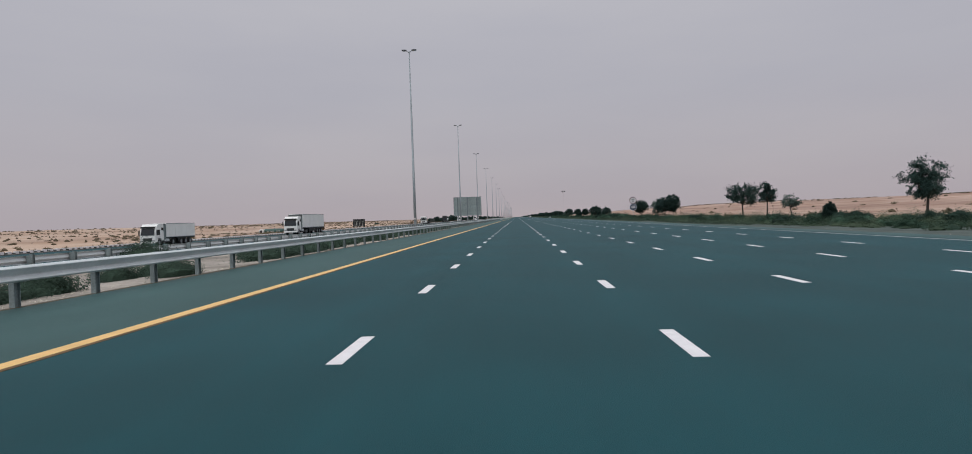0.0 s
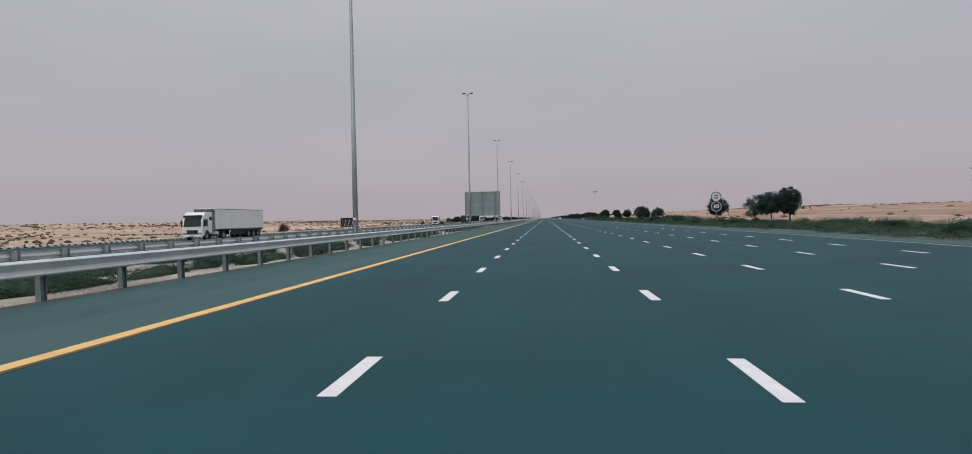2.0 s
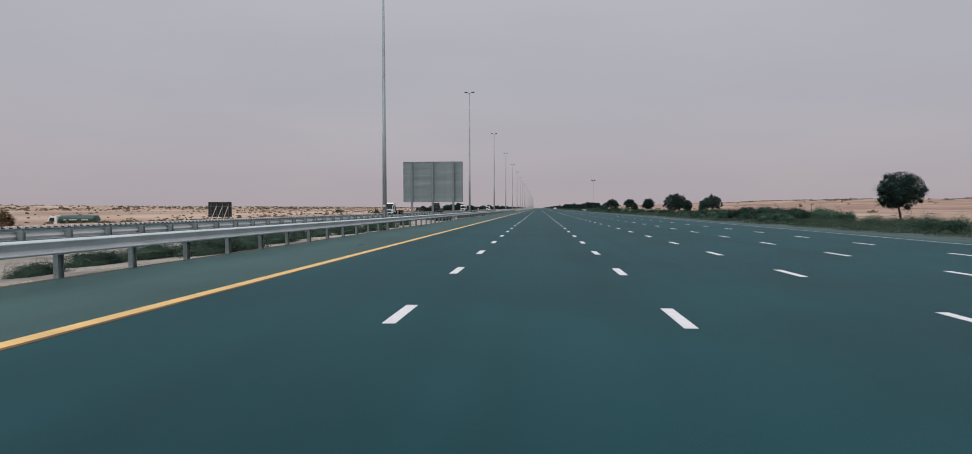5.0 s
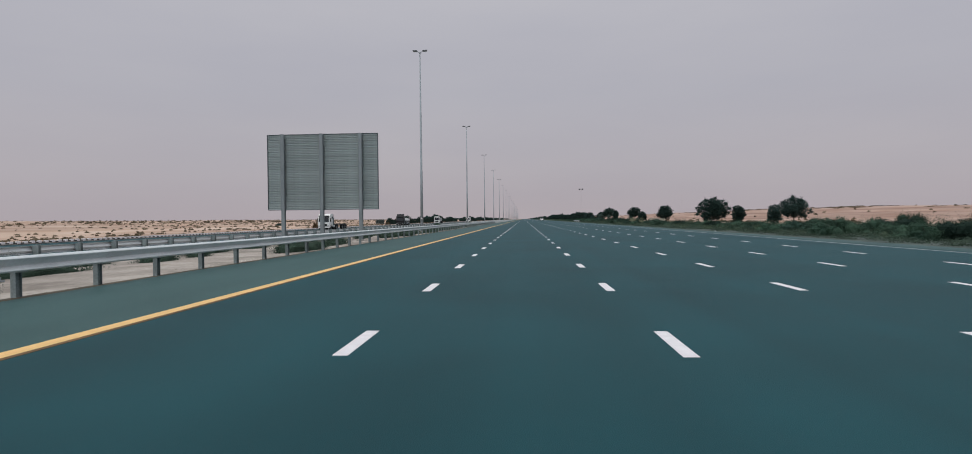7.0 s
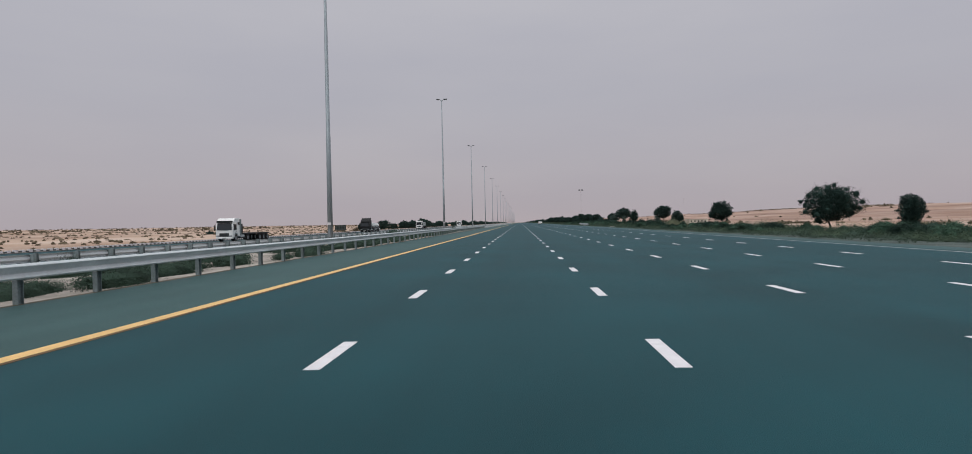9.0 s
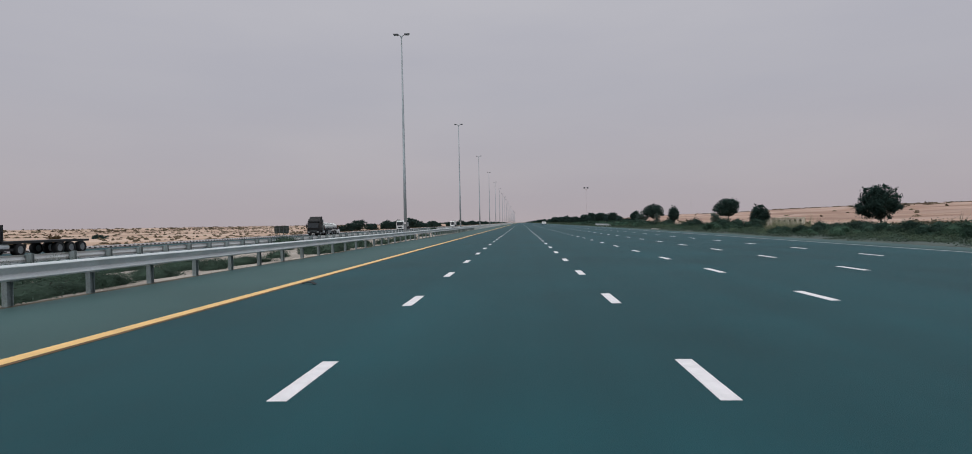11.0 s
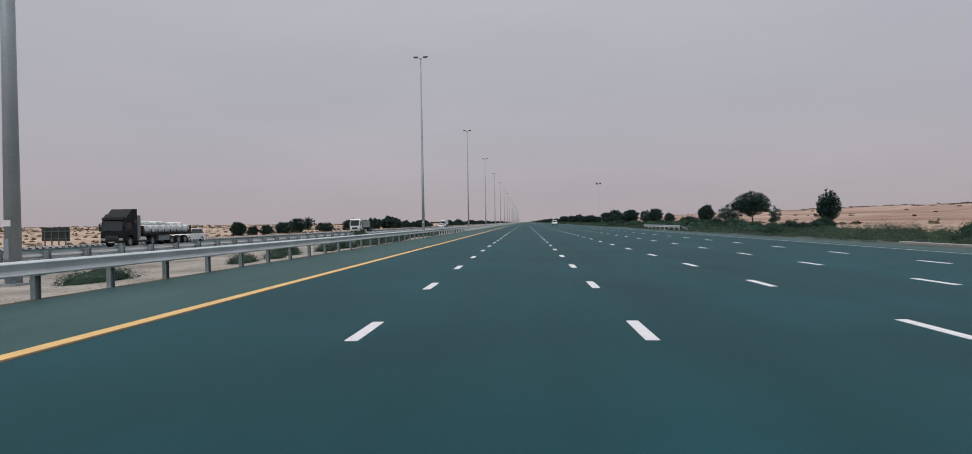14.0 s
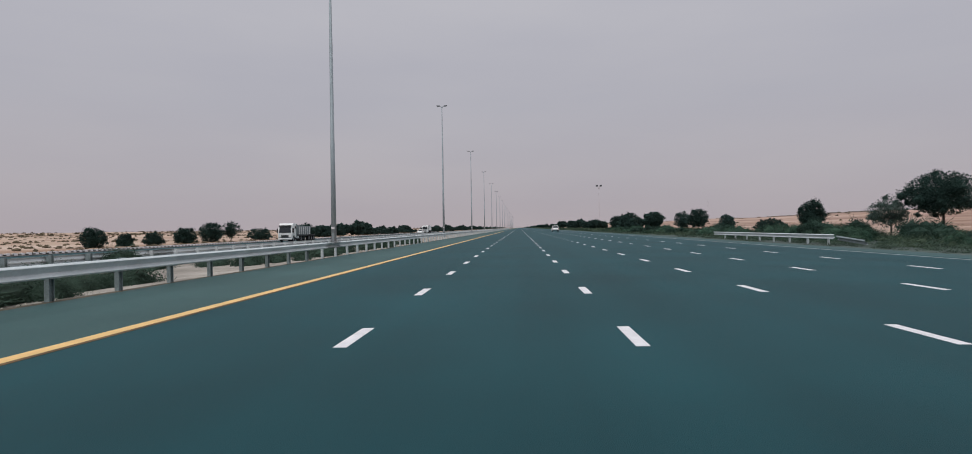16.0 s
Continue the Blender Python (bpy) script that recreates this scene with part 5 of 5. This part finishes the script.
def bag_truck(x, y, z):
    t = thing("truck", "black articulated truck carrying white bulk bags on a flatbed", "truck", at=pose(x, y, z))
    tractor(t, M_TRUCKBLACK, 3.35)
    bm = bmesh.new()
    box(bm, -1.12, 1.12, 0.95, 2.2, 3.35, 3.85)
    for v in bm.verts:
        if v.co.y < 1.2 and v.co.z > 3.5:
            v.co.y += 0.5
    part("roof_fairing", bm, M_TRUCKBLACK, t)
    L = 8.8
    bm = bmesh.new()
    box(bm, -1.25, 1.25, 3.0, 3.0 + L, 1.1, 1.32)
    part("flatbed", bm, M_TRUCKBLACK, t)
    for yy in (3.0, 3.0 + L - 0.1):
        bm = bmesh.new()
        box(bm, -1.25, 1.25, yy, yy + 0.1, 1.325, 2.1)
        part("end_board", bm, M_RUST, t)
    for k in range(8):
        for s in (-1, 1):
            bm = bmesh.new()
            box(bm, s * 1.235 - 0.02, s * 1.235 + 0.02, 3.2 + k * 1.12, 3.28 + k * 1.12, 1.325, 1.75)
            part("stake", bm, M_TRUCKBLACK, t)
    rng = random.Random(3)
    bm = bmesh.new()
    bmesh.ops.create_icosphere(bm, subdivisions=3, radius=0.55)
    for v in bm.verts:
        v.co.x, v.co.y = max(-0.5, min(0.5, v.co.x * 1.2)), max(-0.5, min(0.5, v.co.y * 1.2))
        v.co.z = max(-0.45, min(0.42, v.co.z)) + 0.04 * noise.noise(v.co * 5)
    bag = mesh_of("bulk_bag", bm, M_BAG, True)
    for k in range(8):
        for s in (-1, 1):
            part("bulk_bag", bag, None, t, at=pose(s * 0.58, 3.75 + k * 1.07, 1.79, 0, 0, rng.uniform(-8, 8)))
        if 1 <= k <= 6:
            for s in (-0.5, 0.5):
                part("bulk_bag", bag, None, t, at=pose(s * 0.9, 3.75 + k * 1.07 + rng.uniform(-0.2, 0.2), 2.28 + 0.1 * (k < 4), rng.uniform(-9, 9), rng.uniform(-9, 9), rng.uniform(0, 90)) @ Matrix.Diagonal((0.9, 0.95, 0.5, 1)))
    for k in range(3):
        for s in (-1, 1):
            wheel(t, s * 0.98, 3.0 + L - 1.2 - k * 1.3, 0.5, 0.5)
    bm = bmesh.new()
    box(bm, -1.2, 1.2, 5.6, 7.6, 0.5, 1.09)
    part("side_locker", bm, M_GREYINK, t)
    return t


def carrier(x, y, z, label, load):
    t = thing("truck", label, "truck", at=pose(x, y, z))
    tractor(t, M_TRUCKWHITE, 3.3)
    bm = bmesh.new()
    box(bm, -1.22, 1.22, 2.9, 12.0, 1.0, 1.2)
    part("flatbed", bm, M_BLACK, t)
    if load:
        bm = bmesh.new()
        prism(bm, [(3.4, 1.205), (3.2, 2.9), (9.6, 2.75), (9.4, 1.205)], -1.2, 1.2)
        bevelled(bm, 0.05, 1)
        hop = part("tipper_body", bm, M_GREYINK, t)
        for k in range(6):
            for s in (-1, 1):
                bm = bmesh.new()
                box(bm, s * 1.23 - 0.04, s * 1.23 + 0.04, 3.7 + k, 3.8 + k, 1.25, 2.7)
                part("rib", bm, M_TRUCKWHITE, hop)
    else:
        bm = bmesh.new()
        box(bm, -1.2, 1.2, 2.92, 3.05, 1.205, 2.5)
        part("headboard", bm, M_BLACK, t)
    for yy in (8.6, 9.9, 11.2):
        for s in (-1, 1):
            wheel(t, s * 0.98, yy, 0.5, 0.5)
    return t


def car(x, y, z, turn, paint, label, category="car", body=None, roof=None, length=4.8):
    """body, roof: side profiles with the nose at y 0."""
    t = thing("car", label, category, at=pose(x, y, z, 0, 0, turn))
    body = body or [(0.0, 0.35), (0.0, 0.75), (0.15, 0.95), (1.2, 1.05), (4.6, 1.08), (4.78, 0.85), (4.8, 0.35)]
    roof = roof or [(1.15, 1.04), (1.85, 1.66), (2.4, 1.76), (4.2, 1.74), (4.62, 1.07)]
    bm = prism(bmesh.new(), body, -0.93, 0.93)
    bevelled(bm, 0.06, 2)
    shell = part("body", bm, paint, t)
    bm = prism(bmesh.new(), roof, -0.82, 0.82)
    for v in bm.verts:
        if v.co.z > 1.4:
            v.co.x *= 0.86
    bevelled(bm, 0.05, 2)
    part("cabin", bm, paint, t)
    z1, z0 = max(p[1] for p in roof) - 0.12, 1.12
    for s in (-1, 1):
        bm = bmesh.new()
        v = [bm.verts.new(c) for c in ((s * 0.83, roof[0][0] + 0.3, z0), (s * 0.83, roof[-1][0] - 0.22, z0), (s * 0.74, roof[-2][0] - 0.1, z1), (s * 0.74, roof[1][0] + 0.08, z1))]
        w = [bm.verts.new(q.co + Vector((s * 0.015, 0, 0.006))) for q in v]
        bm.faces.new(v)
        bm.faces.new(w)
        for i in range(4):
            bm.faces.new((v[i], v[(i + 1) % 4], w[(i + 1) % 4], w[i]))
        bmesh.ops.recalc_face_normals(bm, faces=bm.faces[:])
        part("side_window", bm, M_GLASS, shell)
    for y0_, y1_ in ((roof[0][0], roof[1][0]), (roof[-1][0], roof[-2][0])):
        e = -0.02 if y1_ > y0_ else 0.02
        bm = bmesh.new()
        q = [(-0.72, y0_ * 0.88 + y1_ * 0.12 + e, 1.14), (0.72, y0_ * 0.88 + y1_ * 0.12 + e, 1.14), (0.64, y0_ * 0.1 + y1_ * 0.9 + e, z1), (-0.64, y0_ * 0.1 + y1_ * 0.9 + e, z1)]
        v = [bm.verts.new(c) for c in q]
        w = [bm.verts.new((c[0], c[1] - e, c[2] - 0.03)) for c in q]
        bm.faces.new(v)
        bm.faces.new(w)
        for i in range(4):
            bm.faces.new((v[i], v[(i + 1) % 4], w[(i + 1) % 4], w[i]))
        bmesh.ops.recalc_face_normals(bm, faces=bm.faces[:])
        part("windscreen" if e < 0 else "rear_window", bm, M_GLASS, shell)
    for s in (-1, 1):
        wheel(t, s * 0.82, 0.95, 0.36, 0.24)
        wheel(t, s * 0.82, length - 0.98, 0.36, 0.24)
        bm = bmesh.new()
        box(bm, s * 0.68 - 0.16, s * 0.68 + 0.16, -0.02, 0.1, 0.66, 0.82)
        part("headlight", bm, M_LENS, shell)
        bm = bmesh.new()
        box(bm, s * 0.78 - 0.1, s * 0.78 + 0.1, length - 0.08, length + 0.015, 0.7, 1.0)
        part("tail_light", bm, M_REDLENS, shell)
    bm = bmesh.new()
    box(bm, -0.9, 0.9, length - 0.1, length + 0.06, 0.36, 0.58)
    bevelled(bm, 0.03, 1)
    part("rear_bumper", bm, M_BLACK, shell)
    return t


def tanker(x, y, z, turn):
    """A small parked water tanker, its front at y 0."""
    t = thing("tanker_truck", "white truck with a dark green oval tank parked on the sand", "truck", at=pose(x, y, z, 0, 0, turn))
    bm = prism(bmesh.new(), [(0.0, 0.5), (0.0, 1.3), (0.28, 2.35), (0.5, 2.5), (1.7, 2.5), (1.7, 0.7), (1.3, 0.7), (1.15, 1.0), (0.6, 1.0), (0.45, 0.5)], -1.05, 1.05)
    bevelled(bm, 0.06, 2)
    cab = part("cab", bm, M_TRUCKWHITE, t)
    for s in (-1, 1):
        bm = prism(bmesh.new(), [(0.32, 1.45), (1.3, 1.4), (1.3, 2.15), (0.5, 2.15)], s * 1.045, s * 1.062)
        part("side_window", bm, M_GLASS, cab)
        bm = bmesh.new()
        box(bm, s * 0.75 - 0.16, s * 0.75 + 0.16, -0.03, 0.05, 0.7, 0.88)
        part("headlight", bm, M_LENS, cab)
    bm = bmesh.new()
    v = [bm.verts.new(c) for c in ((-0.92, -0.02, 1.38), (0.92, -0.02, 1.38), (0.86, 0.2, 2.2), (-0.86, 0.2, 2.2), (-0.92, 0.03, 1.38), (0.92, 0.03, 1.38), (0.86, 0.25, 2.2), (-0.86, 0.25, 2.2))]
    for f in ((0, 1, 2, 3), (7, 6, 5, 4), (0, 4, 5, 1), (1, 5, 6, 2), (2, 6, 7, 3), (3, 7, 4, 0)):
        bm.faces.new([v[i] for i in f])
    part("windscreen", bm, M_GLASS, cab)
    bm = bmesh.new()
    rings = []
    for yy, k in ((1.95, 0.86), (2.05, 0.97), (2.2, 1.0), (8.0, 1.0), (8.15, 0.97), (8.25, 0.86)):
        rings.append([bm.verts.new((1.12 * k * math.cos(6.28318 * a / 24), yy, 1.78 + 0.82 * k * math.sin(6.28318 * a / 24))) for a in range(24)])
    for a, b in zip(rings, rings[1:]):
        for k in range(24):
            bm.faces.new((a[k], a[(k + 1) % 24], b[(k + 1) % 24], b[k]))
    bm.faces.new(rings[0][::-1])
    bm.faces.new(rings[-1])
    bmesh.ops.recalc_face_normals(bm, faces=bm.faces[:])
    tank = part("tank", bm, M_TANK, t, "dark green oval steel tank", smooth=True)
    for yy, w in ((3.2, 0.5), (4.6, 1.4), (6.7, 1.2)):
        for s in (-1, 1):
            bm = bmesh.new()
            box(bm, s * 1.12 - 0.012, s * 1.12 + 0.012, yy - w / 2, yy + w / 2, 1.68, 1.88)
            part("marking", bm, M_STRUT, tank, "unreadable pale marking")
    bm = bmesh.new()
    box(bm, -0.18, 0.18, 3.4, 7.4, 2.58, 2.64)
    part("walkway", bm, M_GREYINK, tank)
    bm = bmesh.new()
    tube(bm, [(0, 5.2, 2.6), (0, 5.2, 2.78)], [0.28, 0.28], 14)
    part("hatch", bm, M_GREYINK, tank)
    bm = bmesh.new()
    box(bm, -0.5, 0.5, 0.6, 8.2, 0.6, 0.94)
    part("chassis", bm, M_BLACK, t)
    for s in (-1, 1):
        for yy in (0.88, 5.9, 7.1):
            wheel(t, s * 0.9, yy, 0.48, 0.3)


M_TANK = mat("green_tank_paint", (0.025, 0.07, 0.06), 0.4, var=0.12, scale=0.8, fine=10, bump=0.02)
tanker(-88.6, 190.6, height(-84.5, 191.0) - 0.03, -83)
ZO = -0.45
box_semi(-41.0, 98.0, ZO, M_TRUCKWHITE, M_TRUCKWHITE, "white articulated truck with a long plain box trailer")
small = box_semi(-41.0, 57.0, ZO, M_TRUCKWHITE, M_TRUCKWHITE, "white delivery truck with a low white box body", 8.0, 3.4)
small.matrix_basis = pose(-41.0, 57.0, ZO) @ Matrix.Scale(0.74, 4)
carrier(-41.0, 249.0, ZO, "white truck with an empty black flatbed", False)
bag_truck(-41.0, 323.0, ZO)
carrier(-41.0, 406.5, ZO, "white tipper truck with a ribbed grey body", True)
car(-42.0, 335.6, ZO, 0, M_TRUCKWHITE, "white estate car on the opposite carriageway")
car(-36.5, 520.0, ZO, 0, M_TRUCKWHITE, "white car far off on the opposite carriageway")
box_semi(-41.0, 560.0, ZO, M_TRUCKWHITE, M_TRUCKWHITE, "white box truck far off on the opposite carriageway", 8.0, 3.4)
car(10.9, 480.0, 0, 180, M_TRUCKWHITE, "white off-road car driving ahead in a middle lane")


# ---- litter ----
def tyre_scrap(x, y, turn, size=0.6):
    """A torn strip of tread lying on the shoulder."""
    bm = bmesh.new()
    prev = None
    for k in range(9):
        a = k / 8
        w = 0.09 * (1 - 0.5 * abs(a - 0.4)) + 0.015 * math.sin(k * 2.3)
        q = Vector((0.06 * math.sin(a * 4), (a - 0.5) * 0.8, 0.006 + 0.07 * math.sin(a * math.pi) ** 2))
        ring = [bm.verts.new(q + Vector(c)) for c in ((-w, 0, 0), (w, 0, 0.01), (w, 0, 0.03), (-w, 0, 0.02))]
        if prev:
            for i in range(4):
                bm.faces.new((prev[i], prev[(i + 1) % 4], ring[(i + 1) % 4], ring[i]))
        else:
            bm.faces.new(ring)
        prev = ring
    bm.faces.new(prev[::-1])
    bm.transform(Matrix.Scale(size, 4))
    bmesh.ops.recalc_face_normals(bm, faces=bm.faces[:])
    ob = part("tyre_scrap", bm, M_TYRE, at=pose(x, y, 0.0, 0, 0, turn))
    tagged(ob, "torn black strip of tyre tread on the shoulder", "litter")


tyre_scrap(-6.79, 113.70, 70, 0.3)
tyre_scrap(-5.05, 223.35, 55)


def crumpled(x, y):
    bm = bmesh.new()
    bmesh.ops.create_icosphere(bm, subdivisions=3, radius=0.075)
    for v in bm.verts:
        v.co *= 1 + 0.5 * noise.noise(v.co * 14)
        v.co.z = max(-0.05, v.co.z * 0.6)
    ob = part("plastic_bag", bm, M_BAG, at=pose(x, y, -0.005, 0, 0, 30))
    tagged(ob, "crumpled white plastic bag on the soil verge", "litter")


crumpled(19.45, 191.2)
